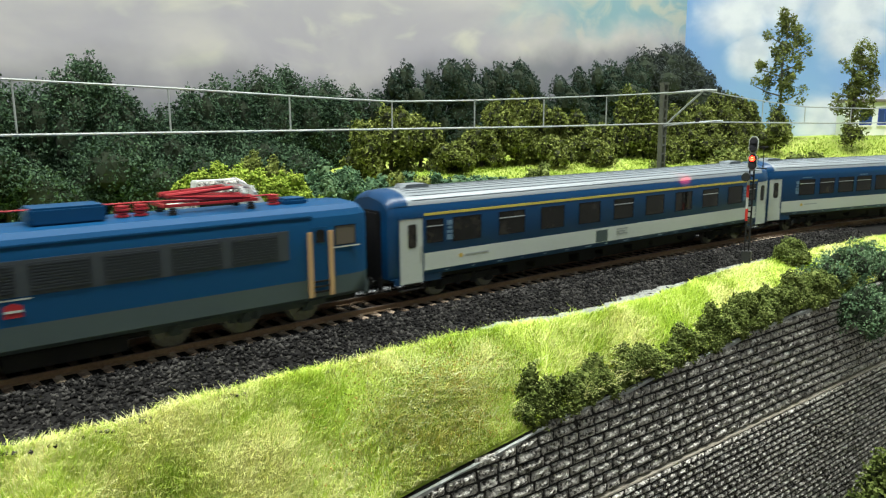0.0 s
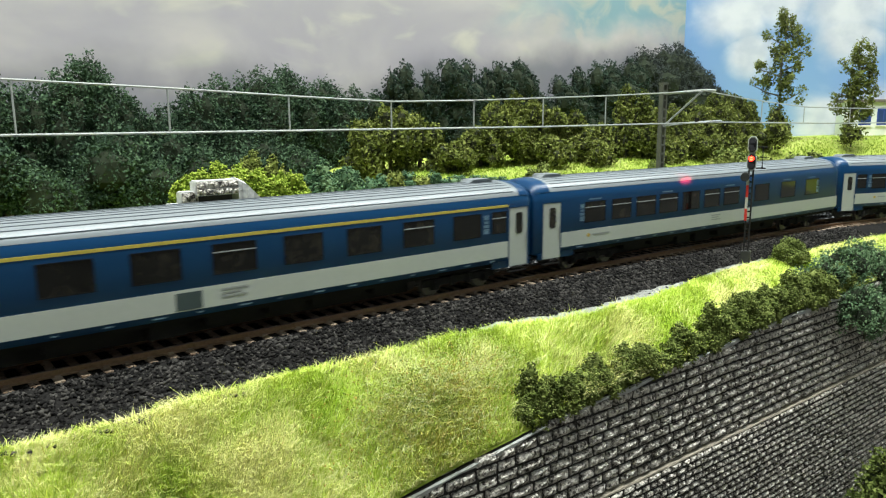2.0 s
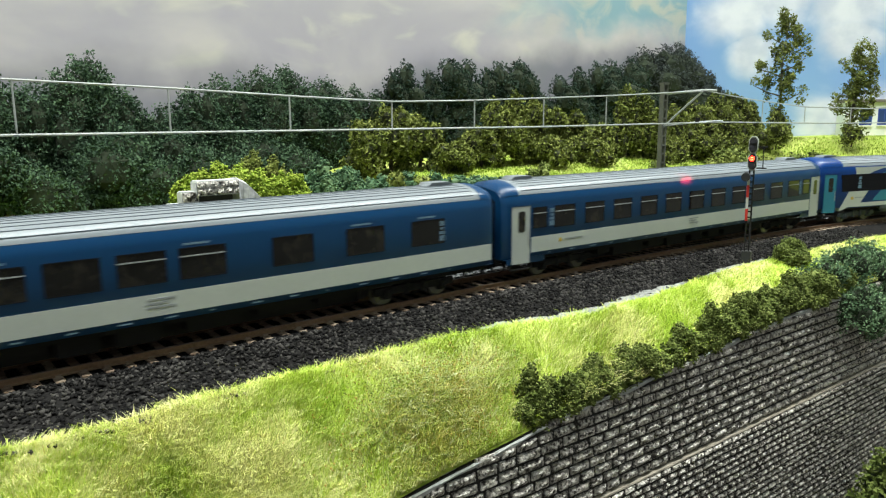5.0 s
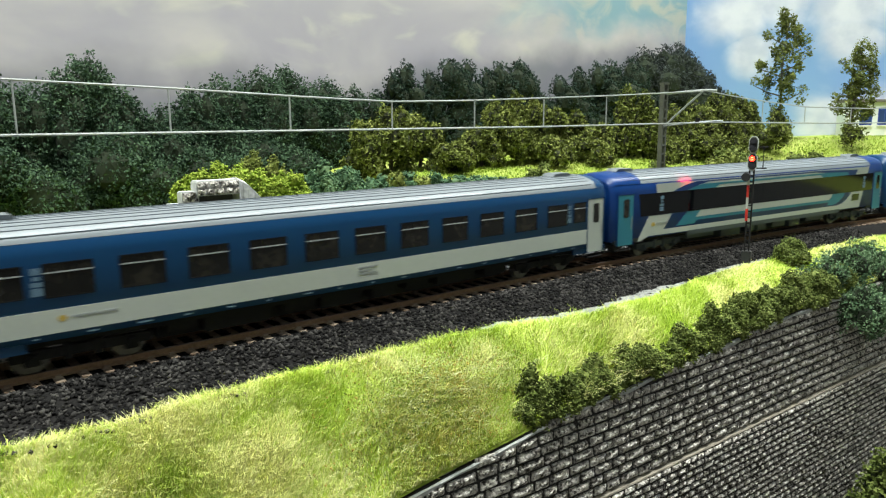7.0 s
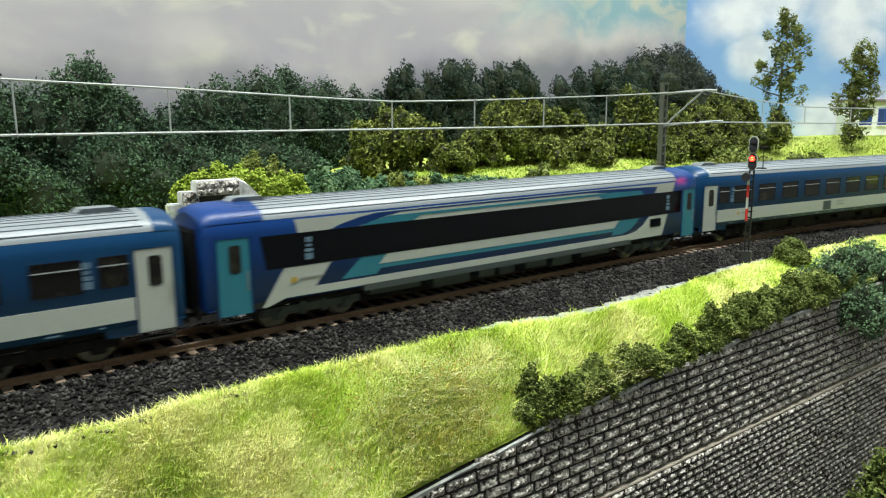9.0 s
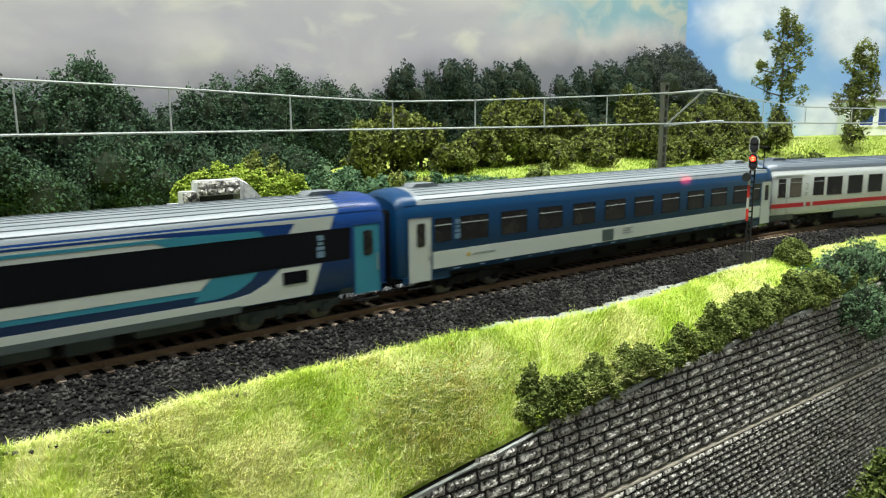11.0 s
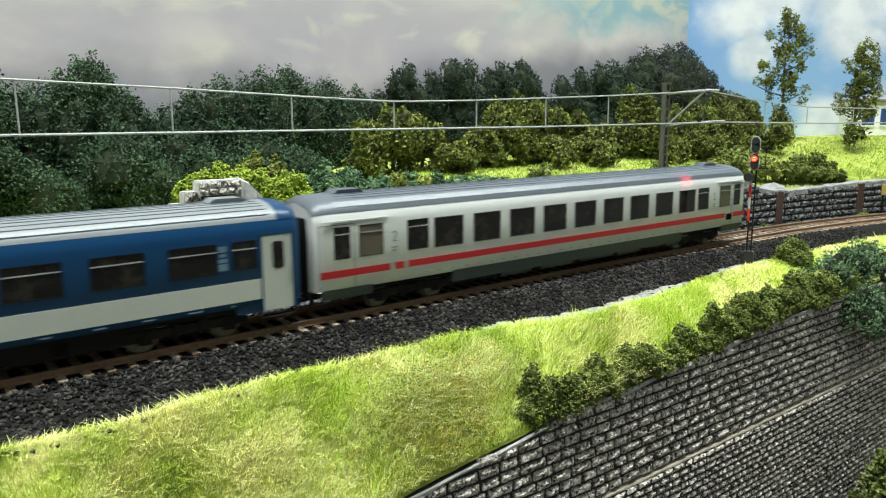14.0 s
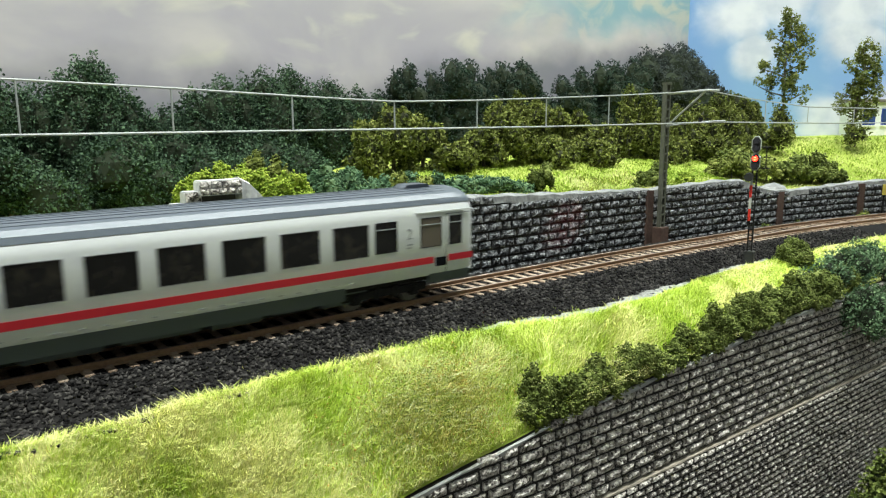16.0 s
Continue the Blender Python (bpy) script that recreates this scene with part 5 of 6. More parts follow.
def coach(label, name, half, body, roof, doors, cap_mat=None,  stripe=True, windows=(), small=(), yellow=False, end_cap=None, ic=False, plus=False, offset=0.0, wz=(24.4, 34.4), pivots=105.0, door_ends=(-1, 1)):
    t = thing(name, label, "railway carriage", "carriages of the express train")
    xs = [(-half, 2.6, 3.0), (-half + 1.2, 1.3, 1.2), (-half + 4, 0.5, 0.3), (-half + 9, 0, 0), (half - 9, 0, 0), (half - 4, 0.5, 0.3), (half - 1.2, 1.3, 1.2), (half, 2.6, 3.0)]
    k = len(coach_section())
    full = [ring(*q) for q in xs]
    n = len(full[0])
    # body: sides and ends; roof: the upper skin
    g = Geo()
    g.loft([r[:k] for r in full], closed=False)
    g.loft([r[n - k:] for r in full], closed=False)
    for r in (full[0], full[-1]):
        g.add(r, [tuple(range(n))])
    g.loft([[(x, -15.3, 11), (x, 15.3, 11)] for x in (-half + 0.5, half - 0.5)], closed=False)
    b = part("body", g, M[body], t, smooth=True)
    rg = Geo()
    rg.loft([[(x, y * 1.004, z + 0.02) for x, y, z in r[k - 1:n - k + 1]] for r in full], closed=False)
    # dark strips laid on the roof, their colour standing in for groove shade
    for a, z in ((14.2, 43.0), (12.2, 44.7), (9.9, 45.7), (7.4, 46.42), (4.9, 46.87), (2.4, 47.1), (0.0, 47.2)):
        for sg in ((1, -1) if a else (1,)):
            part("roof_rib", Geo().box(-half + 12, half - 12, sg * a - 0.27, sg * a + 0.27, z - 0.4, z + 0.16), M["roof_dark"], t)
    r_ob = part("roof", rg, M[roof], t, "silver-grey ribbed roof", smooth=True)
    if end_cap:
        for sg in (-1, 1):
            ring0 = [[(sg * (half - d), y * (1.012), z + 0.10) for x, y, z in ring(0, nr, dp)[k - 1:n - k + 1]] for d, nr, dp in ((-0.05, 2.6, 3.0), (1.2, 1.3, 1.2), (4, 0.5, 0.3), (9, 0, 0), (max(end_cap, 9.1), 0, 0))]
            part("roof_end", Geo().loft(ring0, closed=False), M[cap_mat or body], t, "slate grey roof end" if cap_mat else "blue painted roof end", smooth=True)
    for sg in (-1, 1):
        x = sg * (half - 22)
        v = Geo().loft([[(x + sg * (-7), yy * 0.6, 47.0 + 0.1) for yy in (-6, 6)] + [(x + sg * -5, 4.0, 48.6), (x + sg * -5, -4.0, 48.6)],
                        [(x + sg * 7, yy * 0.6, 47.0 + 0.1) for yy in (-6, 6)] + [(x + sg * 5, 4.0, 48.6), (x + sg * 5, -4.0, 48.6)]])
        part("roof_vent", v, M[roof], t, "low roof ventilator")
        # gangway made wider so that its black also stands for the end's shade
        gw = Geo().box(sg * (half + 0.2) - 1.6, sg * (half + 0.2) + 1.6, -9.0, 9.0, 9.5, 39, 0.8)
        part("gangway", gw, M["rubber"], t, "black rubber gangway bellows, widened to paint the end's shade")
        cp = Geo().tube([(sg * (half - 4), 0, 7.2), (sg * (half + 3.4), 0, 7.2)], 0.9, 6)
        part("coupler", cp, M["under"], t)
        for y in (-9.5, 9.5):
            bf = Geo().tube([(sg * (half - 3), y, 9.6), (sg * (half + 1.0), y, 9.6)], 0.9, 10)
            bf.disc((sg * (half + 1.2), y, 9.6), "x", 2.3, 0.5, 14)
            part("buffer", bf, M["under"], t)
    # floor gear
    part("underframe", Geo().box(-half + 4, half - 4, -12.5, 12.5, 8.6, 11.1, 0.3), M["under"], t)
    rr = random.Random(int(half * 10) + len(windows))
    # dark box added under the floor in place of the black shade there
    part("floor_tank", Geo().box(-pivots + 24, pivots - 24, -6, 6, 2.6, 8.8, 0.5), M["under"], t)
    x = -pivots + 26
    while x < pivots - 30:
        w = rr.uniform(10, 26)
        for y in (-1, 1):
            part("equipment_box", Geo().box(x, x + w, y * 7 - 5, y * 7 + 5, rr.uniform(3.6, 6), 9.2, 0.4), M["under"] if not (ic or plus) else M["skirt"], t)
        x += w + rr.uniform(2, 8)
    bog, sets = [], []
    for px in (-pivots, pivots):
        bb, ss = bogie(t, px, (-14.4, 14.4), 5.3, M["bogie_grey"] if plus else M["under"], 42)
        bog.append((bb, px))
        sets += [(w, px, a, r) for w, a, r in ss]
    for y in (-SKIN - 0.0, SKIN):
        q = y
        if ic or plus:
            sk = Geo()
            for a0, a1 in ((-half + 3, -pivots - 20), (-pivots + 21, pivots - 21), (pivots + 20, half - 3)):
                z0 = 6.4 if abs(a0) < pivots and ic else (7.6 if ic else 9.4)
                sk.loft([[(xx, math.copysign(13.0, y), 11.6), (xx, math.copysign(15.7, y), 11.6), (xx, math.copysign(15.2, y), z0), (xx, math.copysign(13.0, y), z0)] for xx in (a0, a1)])
            part("skirt", sk, M["skirt"], t, "dark grey lower skirt")
        else:
            for sg in door_ends:
                part("door_skirt", Geo().plate(rect(sg * (half - 14) - 12, sg * (half - 14) + 12, 8.4, 11.3), math.copysign(15.2, y), 0.5), M[body], t)
        if stripe:
            part("side_band", Geo().plate(rect(-half + 16.6, half - (16.6 if 1 in door_ends else 3.0), 13.3, 20.6), q, 0.14), M["white"], t, "cream-white band along the side")
            part("emblem", Geo().plate([(-half + 36.2 + 1.3 * math.cos(k * 1.0472), 17.6 + 1.1 * math.sin(k * 1.0472)) for k in range(6)], q * 1.008, 0.06), M["ochre"], t, "small ochre emblem")
            bars(t, -half + 39, 17.4, 13, 1, q * 1.008)
            bars(t, -6, 18.6, 9, 3, q * 1.008)
            part("load_panel", Geo().plate(rect(-22, -13, 13.6, 19.6), q * 1.008, 0.05), M["grey"], t, "grey data panel") if len(windows) != 11 and name != "dining_carriage" else None
            g2 = Geo()
            for i in range(17):
                xx = -half + 28 + i * (2 * half - 56) / 16
                g2.plate(rect(xx, xx + rr.uniform(0.8, 5.0), 12.0, 12.5), q * 1.002, 0.06)
            part("sill_lettering", g2, M["pale_print"], t)
        if name == "dining_carriage":
            g4 = Geo()
            for xx in (-112, -53, 7, 72, 104):
                g4.plate(rect(xx, xx + 9, 35.5, 36.2), q * 1.001, 0.06)
            part("window_lettering", g4, M["pale_print"], t, "small pale lettering above the windows")
        if yellow:
            part("class_stripe", Geo().plate(rect(-half + 16.6, half - 16.6, 36.4, 37.5), q * 0.996, 0.18), M["yellow"], t, "yellow stripe above the windows")
        if doors:
            for sg in door_ends:
                x0, x1 = sorted((sg * (half - 4.2), sg * (half - 15.9)))
                d = part("door", Geo().box(x0, x1, min(q * 0.985, q * 1.006), max(q * 0.985, q * 1.006), 8.6, 35.8, 0.12), M[doors], t, "cream-white entrance door" if doors == "white" else "teal entrance door")
                wx = (x0 + x1) / 2 + 0.4
                oct_ = [(wx - 2.2, 24.4), (wx - 1.5, 23.6), (wx + 1.5, 23.6), (wx + 2.2, 24.4), (wx + 2.2, 32.6), (wx + 1.5, 33.4), (wx - 1.5, 33.4), (wx - 2.2, 32.6)]
                part("door_window", Geo().plate(oct_, q * 1.006, 0.1), M["glass"], d)
                part("door_frame", Geo().plate(rect(x0 - 0.5, x0 - 0.1, 8.6, 36.2), q, 0.2).plate(rect(x1 + 0.1, x1 + 0.5, 8.6, 36.2), q, 0.2).plate(rect(x0 - 0.5, x1 + 0.5, 35.9, 36.3), q, 0.2), M[body], d)
                part("door_handle", Geo().box(wx + 4.2, wx + 4.6, q * 1.01 - 0.2, q * 1.01 + 0.2, 17, 24), M["frame"], d)
                part("step", Geo().box(x0, x1, q * 0.93 - 1.3, q * 0.93 + 1.3, 5.6, 6.4, 0.2), M["under"], t)
        for x0, x1, vent in windows:
            window_part(t, x0, x1, wz[0], wz[1], q * 1.002, "glass", vent, "frame" if ic else "rubber")
        for x0, x1, gl in small:
            window_part(t, x0, x1, wz[0] + 0.6, wz[1], q * 1.002, gl, True)
        if stripe:
            for sg in (-1, 1):
                pictos(t, sg * 116.8, q * 1.004)
        if ic:
            part("waist_stripe", Geo().plate(rect(-half + 1.5, -half + 33, 16.2, 19.0), q * 0.999, 0.12), M["red"], t, "red stripe below the windows")
            part("waist_stripe", Geo().plate(rect(-half + 42, half - 23, 16.2, 19.0), q, 0.12), M["red"], t, "red stripe below the windows")
            part("waist_stripe", Geo().plate(rect(half - 15, half - 1.5, 16.2, 19.0), q * 0.999, 0.12), M["red"], t, "red stripe below the windows")
            part("destination_panel", Geo().plate(rect(half - 22, half - 16, 14.6, 18.4), q, 0.14), M["band_glass"], t, "black destination display")
            part("maker_mark", Geo().plate(rect(-half + 35.5, -half + 40, 16.2, 19.0), q, 0.12), M["red"], t, "small red and white mark")
            for sg in (-1, 1):
                part("rain_gutter", Geo().plate(rect(*sorted((sg * (half - 2), sg * (half - 32))), 37.6, 38.2), q * 0.99, 0.5), M["ic_white"], t)
                two = bpy.data.curves.new("class_number", "FONT")
                two.body, two.size, two.align_x, two.extrude = "2", 6.4 * MM, "CENTER", 0.00004
                o2 = new("class_number", two)
                o2.data.materials.append(M["print"])
                o2.parent = t
                o2.matrix_local = pose(sg * 114.6 * MM, q * 1.004 * MM, 27.6 * MM, 90, 0, 0 if y < 0 else 180)
                bars(t, sg * 114.6 - 1.5, 25, 3, 2, q * 1.004)
                dg = Geo()
                x0, x1 = sorted((sg * (half - 1.2), sg * (half - 16.5)))
                for xx in (x0, x1):
                    dg.plate(rect(xx - 0.12, xx + 0.12, 9, 36.6), q * 0.998, 0.12)
                dg.plate(rect(x0, x1, 36.5, 36.7), q * 0.998, 0.12)
                part("door_joint", dg, M["grey"], t)
            g3 = Geo()
            for i in range(26):
                xx = -half + 50 + i * 7.4
                g3.plate(rect(xx, xx + rr.uniform(1, 3), 12.9, 13.3), q, 0.06)
            part("sill_lettering", g3, M["print"], t)
        if plus:
            def pl(poly, mt, lab, th):
                part("livery_panel", Geo().plate(poly, q, th), M[mt], t, lab)
            h1 = 128
            pl([(-112, 35.2), (120.5, 35.2), (122.5, 40.4), (-113.5, 40.4)], "white", "cream-white livery panel", 0.06)
            pl([(-86, 35.3), (-81, 36.5), (-74, 38.2), (-66, 39.4), (50, 39.2), (66, 38.2), (92, 37.6), (94, 35.3), (103.4, 35.3), (106, 38.9), (60, 40.0), (-78, 40.0), (-86, 38.9), (-94, 37.0), (-99, 35.3)][::-1], "deep_blue", "deep blue livery panel", 0.09)
            pl([(-85, 35.3), (-60, 35.3), (-56, 37.2), (56, 37.2), (60, 35.3), (94, 35.3), (92, 37.6), (66, 38.3), (-72, 38.3), (-80, 36.9)], "teal", "teal livery panel", 0.12)
            pl([(-118, 23.1), (-98.5, 23.1), (-106, 14.2), (-106, 11.9), (-118, 11.9), (-125, 9.6), (-127, 9.6)], "white", "cream-white livery panel", 0.10)
            pl([(-85, 23.4), (-72, 23.4), (-78, 15.6), (-94, 15.6)], "teal", "teal livery panel", 0.08)
            pl([(80, 14.6), (88, 15.7), (94.5, 18.6), (100, 23.1), (116.5, 23.1), (112, 11.6), (80, 11.6)], "white", "cream-white livery panel", 0.10)
            pl([(68, 15.6), (76, 15.6), (83, 17.2), (88, 20.0), (91, 23.4), (74, 23.4)], "teal", "teal livery panel", 0.08)
            pl(rect(-80, 80, 17.6, 19.6), "teal", "teal livery stripe", 0.07)
            pl([(-73, 23.2), (74, 23.2), (70, 19.4), (-77, 19.4)][::-1], "white", "cream-white livery stripe", 0.11)
            pl(rect(-108, 106, 11.8, 14.7), "white", "cream-white livery stripe", 0.07)
            pl(rect(-pivots + 21, pivots - 21, 9.4, 12.0), "skirt", "dark grey sill panel", 0.13)
            part("window_band", Geo().plate([(-125, 23.2), (129, 23.2), (129.6, 35.4), (-127, 35.4)], q, 0.15), M["band_glass"], t, "continuous black window band")
            for i in range(10):
                xx = -108 + i * 24
                part("pane", Geo().plate(rect(xx + 1, xx + 20, 24.4, 34.2), q, 0.19), M["band_glass"], t)
            for sg in (-1, 1):
                pictos(t, 116.2 if sg > 0 else -108, q * 1.016)
            part("display", Geo().plate(rect(100.5, 110.5, 16.8, 21.4), q * 1.008, 0.1), M["band_glass"], t, "black destination display")
            part("emblem", Geo().plate([(-114.5 + 1.7 * math.cos(k * 1.0472), 18.2 + 1.3 * math.sin(k * 1.0472)) for k in range(6)], q * 1.009, 0.06), M["ochre"], t, "small ochre emblem")
            bars(t, -112, 18.2, 10, 1, q * 1.009)
    if ic:
        part("roof_side", Geo().loft([[(xx, yy, zz) for yy, zz in ((15.35, 41.05), (14.45, 43.1), (12.5, 44.95), (11.4, 45.3))] for xx in (-half + 9, half - 9)], closed=False).loft([[(xx, -yy, zz) for yy, zz in ((15.35, 41.05), (14.45, 43.1), (12.5, 44.95), (11.4, 45.3))] for xx in (-half + 9, half - 9)], closed=False), M["roof_dark"], t, "dark slate roof edge")
    TRAIN.append((t, offset, pivots, bog, sets))
    return t


def spaced(x0, step, k, w, vents):
    return [(x0 + i * step - w / 2, x0 + i * step + w / 2, vents[i % len(vents)]) for i in range(k)]


ends_small = [(-129, -120.5, "glass"), (120.5, 129, "glass")]
coach("blue railway carriage with cream band, yellow stripe and silver roof", "railway_carriage", 147, "blue", "roof", "white", windows=spaced(-107.1, 26.6, 9, 15.4, (False, True, False)), small=ends_small, yellow=True, end_cap=9, offset=-1204)
coach("blue dining carriage with cream band and silver roof", "dining_carriage", 148, "blue", "roof", "white", windows=[(-114.7, -99.9, True), (-94.3, -79.7, True), (-74.8, -59.2, True), (-55.3, -39.6, True), (-34.5, -19.1, False), (-13.9, 0.9, True), (5.7, 21.2, True), (39, 54.9, False), (69.7, 86.7, False), (100.8, 117.6, False)], end_cap=9, offset=-904.5, door_ends=(-1,))
coach("blue railway carriage with cream band, eleven windows and silver roof", "railway_carriage", 147, "blue", "roof", "white", windows=spaced(-108, 21.65, 11, 13.6, (True,)), small=ends_small, end_cap=9, offset=-602)
coach("blue, teal and white railway carriage with black window band", "railway_carriage", 147, "deep_blue", "roof", "teal", stripe=False, end_cap=22, plus=True, offset=-301)
coach("blue railway carriage with cream band, ten windows and silver roof", "railway_carriage", 147, "blue", "roof", "white", windows=spaced(-107.5, 23.8, 10, 15.6, (True,)), small=ends_small, end_cap=9, offset=0)
coach("light grey railway carriage with red stripe and slate roof", "railway_carriage", 150, "ic_white", "roof_ic", None, stripe=False, windows=spaced(-86.8, 21.69, 9, 15.5, (False,)), small=[(-108, -98, "glass"), (98, 108, "glass"), (-131, -120.5, "toilet_glass"), (120.5, 131, "toilet_glass"), (-142.1, -135.7, "glass"), (135.7, 142.1, "glass")], end_cap=20, cap_mat="roof_dark", ic=True, offset=303.5, wz=(22.9, 35.4))


def locomotive():
    t = thing("electric_locomotive", "blue and grey six-axle electric locomotive with red pantographs", "locomotive")
    H = 109.0
    sec = [(15.6, 9.0), (16.9, 10.5), (16.9, 17.4), (17.0, 26.0), (17.0, 37.5), (16.6, 40.3)]

    def rg(x, nar, sel, dz=0.0):
        p = [(x, y - nar, z + dz) for y, z in sel]
        return p
    xs = [(-H, 3.2), (-H + 3, 1.2), (-H + 10, 0), (H - 10, 0), (H - 3, 1.2), (H, 3.2)]
    lower, upper = sec[:3], sec[2:]
    for sel, mt, lab, nm in ((lower, "grey", "grey lower body", "lower_body"), (upper, "loco_blue", "blue upper body", "upper_body")):
        g = Geo()
        for sg in (1, -1):
            g.loft([[(x, sg * y, z) for x, y, z in rg(a, n, sel)] for a, n in xs], closed=False)
        for a, n in (xs[0], xs[-1]):
            r = rg(a, n, sel)
            g.add(r + [(x, -y, z) for x, y, z in r][::-1], [tuple(range(2 * len(r)))])
        part(nm, g, M[mt], t, lab, smooth=True)
    g = Geo()
    prof = [(16.6, 40.3), (15.6, 42.6), (15.2, 42.4), (12.5, 44.2), (0, 44.8)]
    full = lambda x, n: [(x, y - n if y else 0, z - (1.4 if n > 2 else 0) * (z > 41)) for y, z in prof] + [(x, -(y - n), z - (1.4 if n > 2 else 0) * (z > 41)) for y, z in prof[:-1]][::-1]
    g.loft([full(a, n) for a, n in xs], closed=False)
    part("roof", g, M["loco_blue"], t, "blue roof", smooth=False)
    for y in (-17.0, 17.0):
        part("grille_band", Geo().plate(rect(-74, 74, 26, 36.6), y, 0.2), M["grille_rib"], t, "dark grey grille band")
        for i in range(7):
            x = -71 + i * 20.6
            gr = part("grille", Geo().plate(rect(x, x + 17, 26.9, 35.7), y * 1.012, 0.15), M["grille"], t, "louvred grille")
            sl = Geo()
            for j in range(9):
                sl.plate(rect(x + 0.4, x + 16.6, 27.3 + j * 0.93, 27.7 + j * 0.93), y * 1.021, 0.15)
            part("slat", sl, M["grille"], gr)
        for sg in (-1, 1):
            d0, d1 = sorted((sg * 83.5, sg * 90.2))
            d = part("cab_door", Geo().plate(rect(d0, d1, 12, 36.8), y, 0.2), M["loco_blue"], t)
            part("door_window", Geo().plate([(d0 + 1.5, 31), (d1 - 1.5, 31), (d1 - 1.5, 35), (d1 - 2.2, 35.8), (d0 + 2.2, 35.8), (d0 + 1.5, 35)], y * 1.012, 0.12), M["glass"], d)
            for x in (82.4, 91.2):
                part("handrail", Geo().box(*sorted((sg * x - 0.9, sg * x + 0.9)), y * 1.02 - 0.5, y * 1.02 + 0.5, 10.5, 35.2, 0.15), M["gold"], t, "tan handrail strip")
            c0, c1 = sorted((sg * 93.5, sg * 102))
            window_part(t, c0, c1, 29.4, 36.4, y, "toilet_glass", False, "rubber", "cab_window")
            part("cab_trim", Geo().plate(rect(*sorted((sg * 92.5, sg * 104)), 28.2, 28.7), y * 1.0, 0.25), M["white"], t)
            for j in range(3):
                part("step", Geo().plate(rect(d0, d1, 12 + j * 2.0, 12.7 + j * 2.0), y * 1.0, 0.5), M["under"], t)
        part("emblem", Geo().plate([(-16.5, 20), (-11.5, 20), (-11.5, 23.4), (-14, 24.4), (-16.5, 23.4)], y, 0.25), M["panto_red"], t, "small red emblem")
        part("emblem_bar", Geo().plate(rect(-16.5, -11.5, 21.5, 22.2), y * 1.016, 0.1), M["white"], t)
        part("number_bar", Geo().plate(rect(-20, -9, 25.0, 25.5), y, 0.15), M["white"], t)
        part("gutter", Geo().box(-84, 84, min(y * 0.975, y * 0.995), max(y * 0.975, y * 0.995), 40.4, 41.2, 0.15), M["loco_blue"], t)
    # roof gear
    part("roof_box", Geo().box(-6, 16, -7, 7, 44.4, 50.0, 0.7), M["loco_blue"], t, "blue roof box")
    part("roof_box", Geo().box(-60, -44, -7, 7, 44.4, 48.0, 0.7), M["loco_blue"], t, "blue roof box")
    for x in (84, -84):
        part("roof_horn_box", Geo().box(x - 5, x + 5, -5, 5, 43.9, 46.8, 0.9), M["loco_blue"], t)
    for x in (-30, -24, 22, 28, 76):
        g = Geo()
        for j in range(4):
            g.disc((x, -2, 45.2 + j * 1.0), "z", 2.3 - 0.25 * (j % 2), 0.7, 14)
        part("insulator", g, M["panto_red"], t, "red-brown ribbed insulator")
    part("roof_cable", Geo().tube([(-90, -4, 49.2), (-30, -2, 49.4), (28, -2, 49.2), (60, -2, 48.4), (76, -2, 48.6)], 0.35, 6), M["panto_red"], t, "thin red roof cable")
    for sg in (1, -1):
        p = part("pantograph", Geo().box(*sorted((sg * 34, sg * 68)), -7, -6.2, 47.2, 48.2, 0.15).box(*sorted((sg * 34, sg * 68)), 6.2, 7, 47.2, 48.2, 0.15).box(*sorted((sg * 34, sg * 35.2)), -7, 7, 47.2, 48.2).box(*sorted((sg * 66.8, sg * 68)), -7, 7, 47.2, 48.2), M["panto_red"], t, "red folded pantograph")
        for y in (-4.5, 4.5):
            part("lower_arm", Geo().tube([(sg * 66, y, 48.6), (sg * 36, y * 0.8, 50.6)], [1.0, 0.8], 8), M["panto_red"], p)
            part("upper_arm", Geo().tube([(sg * 36, y * 0.8, 50.8), (sg * 62, y, 52.6)], [0.8, 0.6], 8), M["panto_red"], p)
        for x in (60, 64):
            part("contact_strip", Geo().tube([(sg * x, -13, 50.6), (sg * x, -10, 52.6), (sg * x, 10, 52.6), (sg * x, 13, 50.6)], 0.7, 6), M["frame"], p, "pale contact strip")
        for x in (37, 65):
            for y in (-6.5, 6.5):
                g = Geo()
                for j in range(3):
                    g.disc((sg * x, y, 44.9 + j * 0.9), "z", 1.4, 0.6, 12)
                part("insulator", g, M["under"], p)
    # ends
    for sg in (-1, 1):
        part("buffer_beam", Geo().box(*sorted((sg * (H - 2), sg * (H + 0.6))), -14.5, 14.5, 8, 13.5, 0.4), M["grey"], t)
        part("windscreen", Geo().box(*sorted((sg * (H - 1.2), sg * (H + 0.25))), -11, 11, 29, 37, 0.3), M["glass"], t)
        for y in (-9.5, 9.5):
            bf = Geo().tube([(sg * H, y, 10.2), (sg * (H + 4), y, 10.2)], 1.1, 10)
            bf.disc((sg * (H + 4.2), y, 10.2), "x", 2.6, 0.6, 14)
            part("buffer", bf, M["under"], t)
            part("headlight", Geo().disc((sg * (H + 0.2), y, 19.5), "x", 1.5, 0.8, 12), M["frame"], t)
        part("coupler", Geo().tube([(sg * H, 0, 7.2), (sg * (H + 9), 0, 7.2)], 0.9, 6), M["under"], t)
    part("underframe", Geo().box(-H + 4, H - 4, -12, 12, 6.5, 9.4, 0.3), M["under"], t)
    part("transformer_tank", Geo().box(-18, 18, -13, 13, 2.5, 8.0, 0.5), M["under"], t)
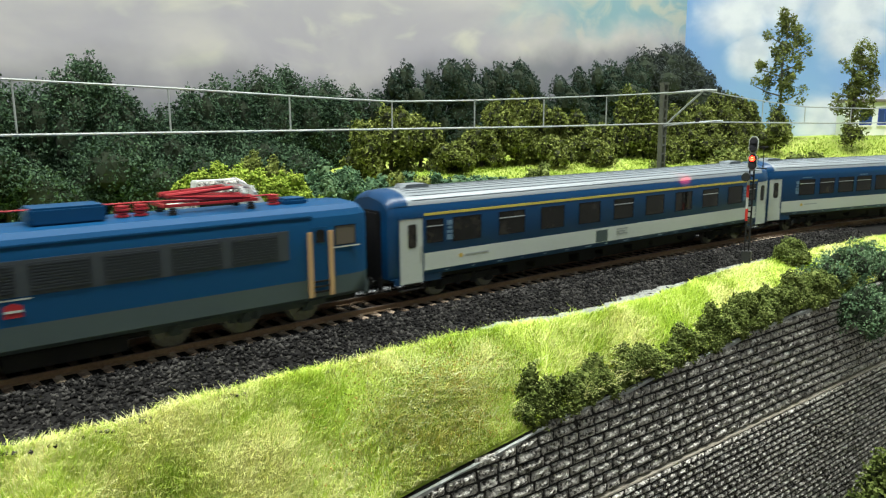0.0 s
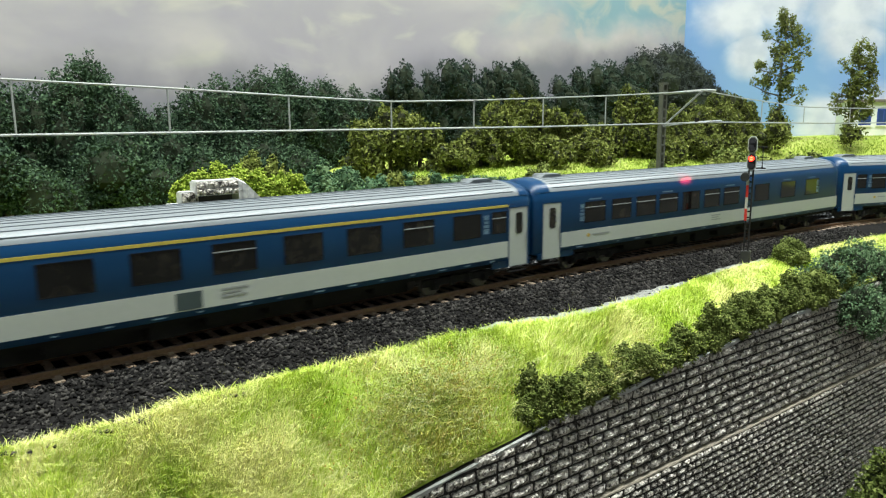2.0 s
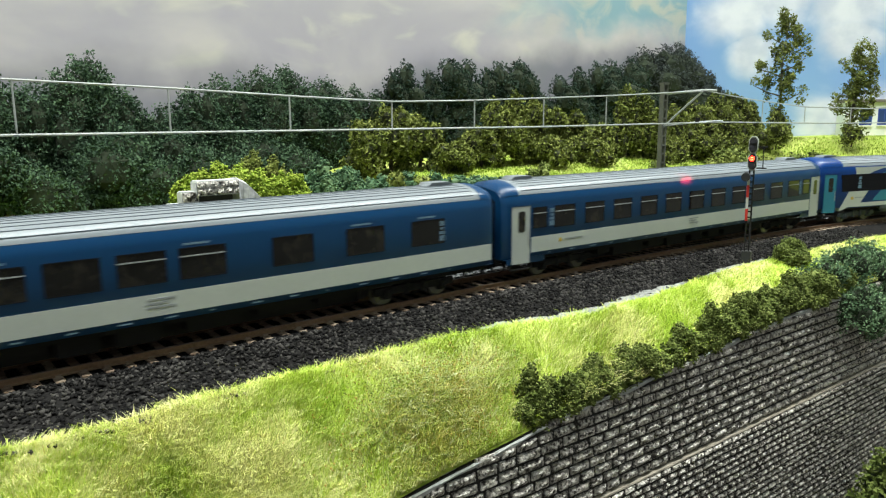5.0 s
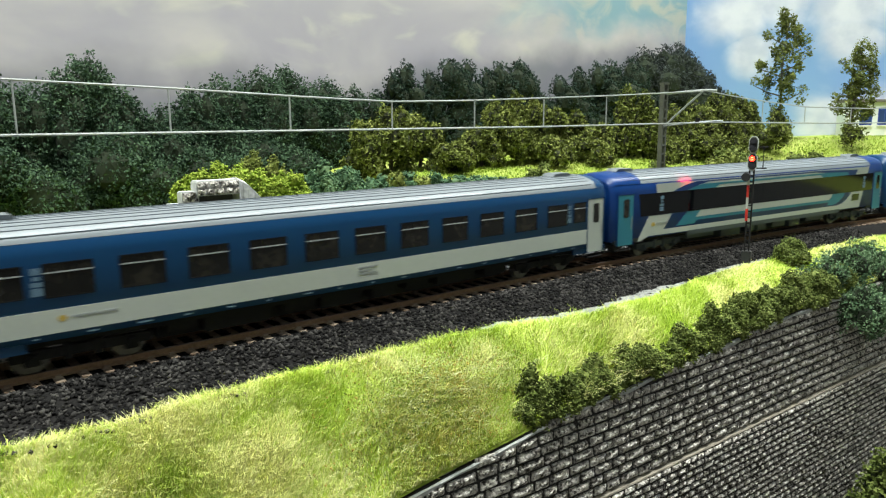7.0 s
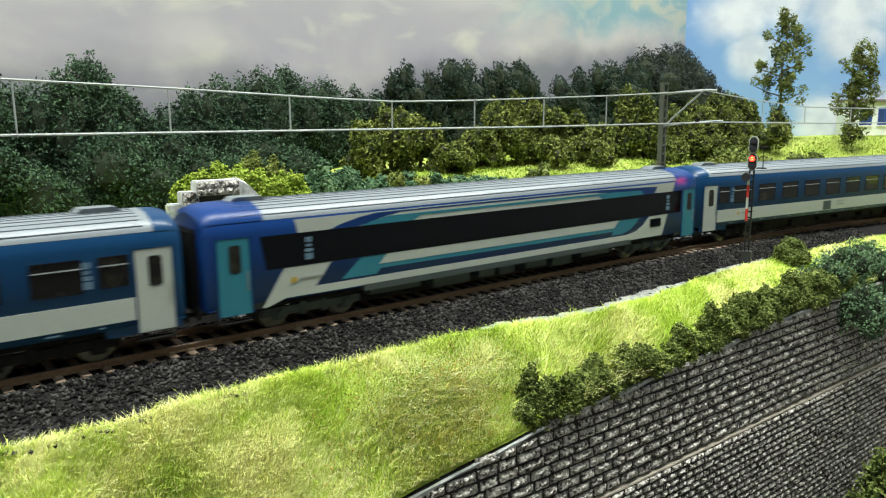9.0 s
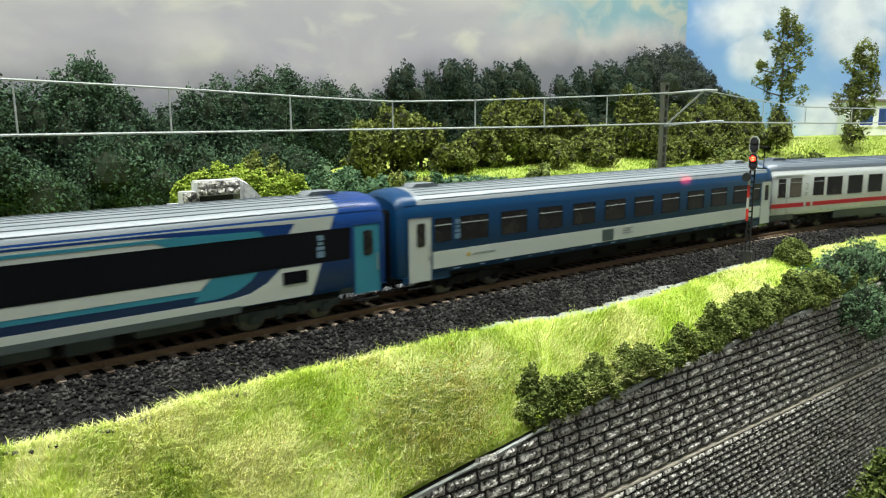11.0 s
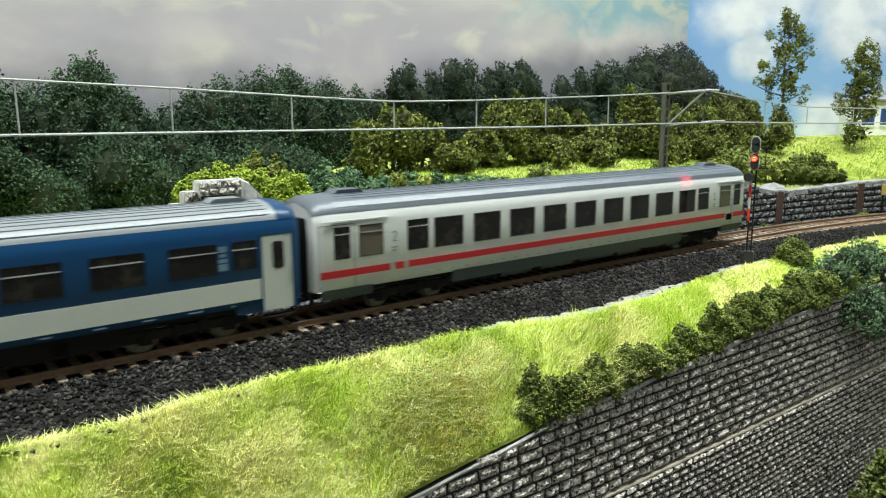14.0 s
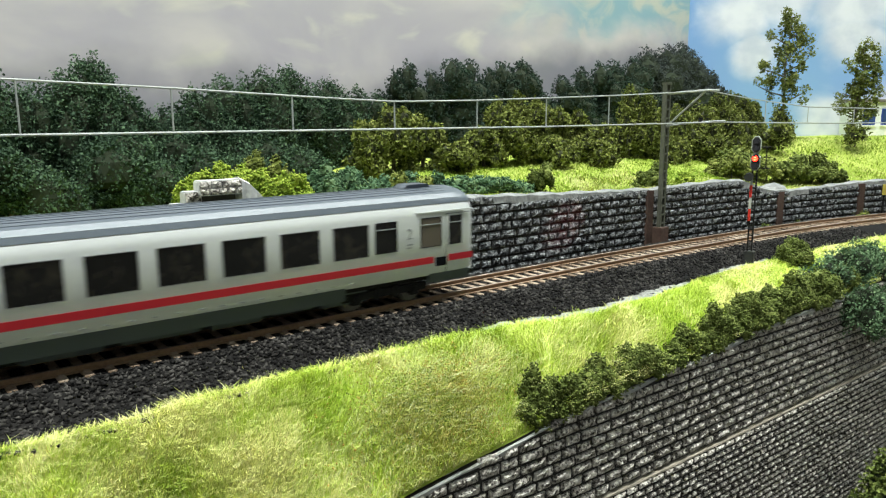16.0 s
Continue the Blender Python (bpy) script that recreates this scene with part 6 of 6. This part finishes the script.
    bog, sets = [], []
    for px in (-58.0, 58.0):
        bb, ss = bogie(t, px, (-25, 0, 25), 6.8, M["bogie_grey"], 66)
        bog.append((bb, px))
        sets += [(w, px, a, r) for w, a, r in ss]
    TRAIN.append((t, -1204 - 267.5, 58.0, bog, sets))


locomotive()


def marker():
    m = thing("yellow_marker", "small yellow trackside marker plate on a dark post", "marker")
    put(m, 659, -27, -8)
    part("post", Geo().box(-0.6, 0.6, -0.6, 0.6, -1, 22, 0.1), M["under"], m)
    part("plate", Geo().box(-3.2, 3.2, -1.2, -0.6, 20, 29, 0.15), M["yellow"], m, "yellow plate")


marker()


def room_lamps():
    ob = thing("strip_light", "long white strip light hung from the ceiling over the layout", "lamp")
    ob.matrix_world = pose(0.165, 0.250, 1.285, 0, 0, 38.86)
    part("housing", Geo().box(-1310, 1310, -115, 115, 0, 30, 3), M["room_wall"], ob)
    for x in (-900, 900):
        part("hanger", Geo().box(x - 4, x + 4, -4, 4, 28, 216), M["frame"], ob)
    ob = part("ceiling_light", Geo().box(-300, 900, -1100, 100, 1425, 1502, 4), M["room_wall"])
    tagged(ob, "square white ceiling light panel", "lamp")


room_lamps()


# ---- movement ----


def rigid(s, pivots):
    a, b = at(s - pivots), at(s + pivots)
    c = (a + b) / 2
    return c, math.degrees(math.atan2(b[1] - a[1], b[0] - a[0]))


def motions():
    times = [i * 0.5 for i in range(33)]
    total = train_s(0) - train_s(16)
    for t, off, pv, bog, sets in TRAIN:
        rows, bends = [], {x: [] for _, x in bog}
        for q in times:
            s = train_s(q) + off
            c, h = rigid(s, pv)
            rows.append((q, pose(c[0] * MM, c[1] * MM, 0, 0, 0, h)))
            for _, x in bog:
                bends[x].append((q, pose(x * MM, 0, 0, 0, 0, heading(s + x) - h)))
        walk(t, rows)
        for b, x in bog:
            walk(b, bends[x][::4])
        for w, px, a, r in sets:
            k = int(math.ceil(total / (r * radians(78))))
            tt = [16.0 * i / k for i in range(k + 1)]
            tt = [round(q * FPS) / FPS for q in tt]
            walk(w, [(q, pose(a * MM, 0, r * MM, 0, math.degrees((train_s(q) - train_s(0)) / r), 0)) for q in tt])


motions()
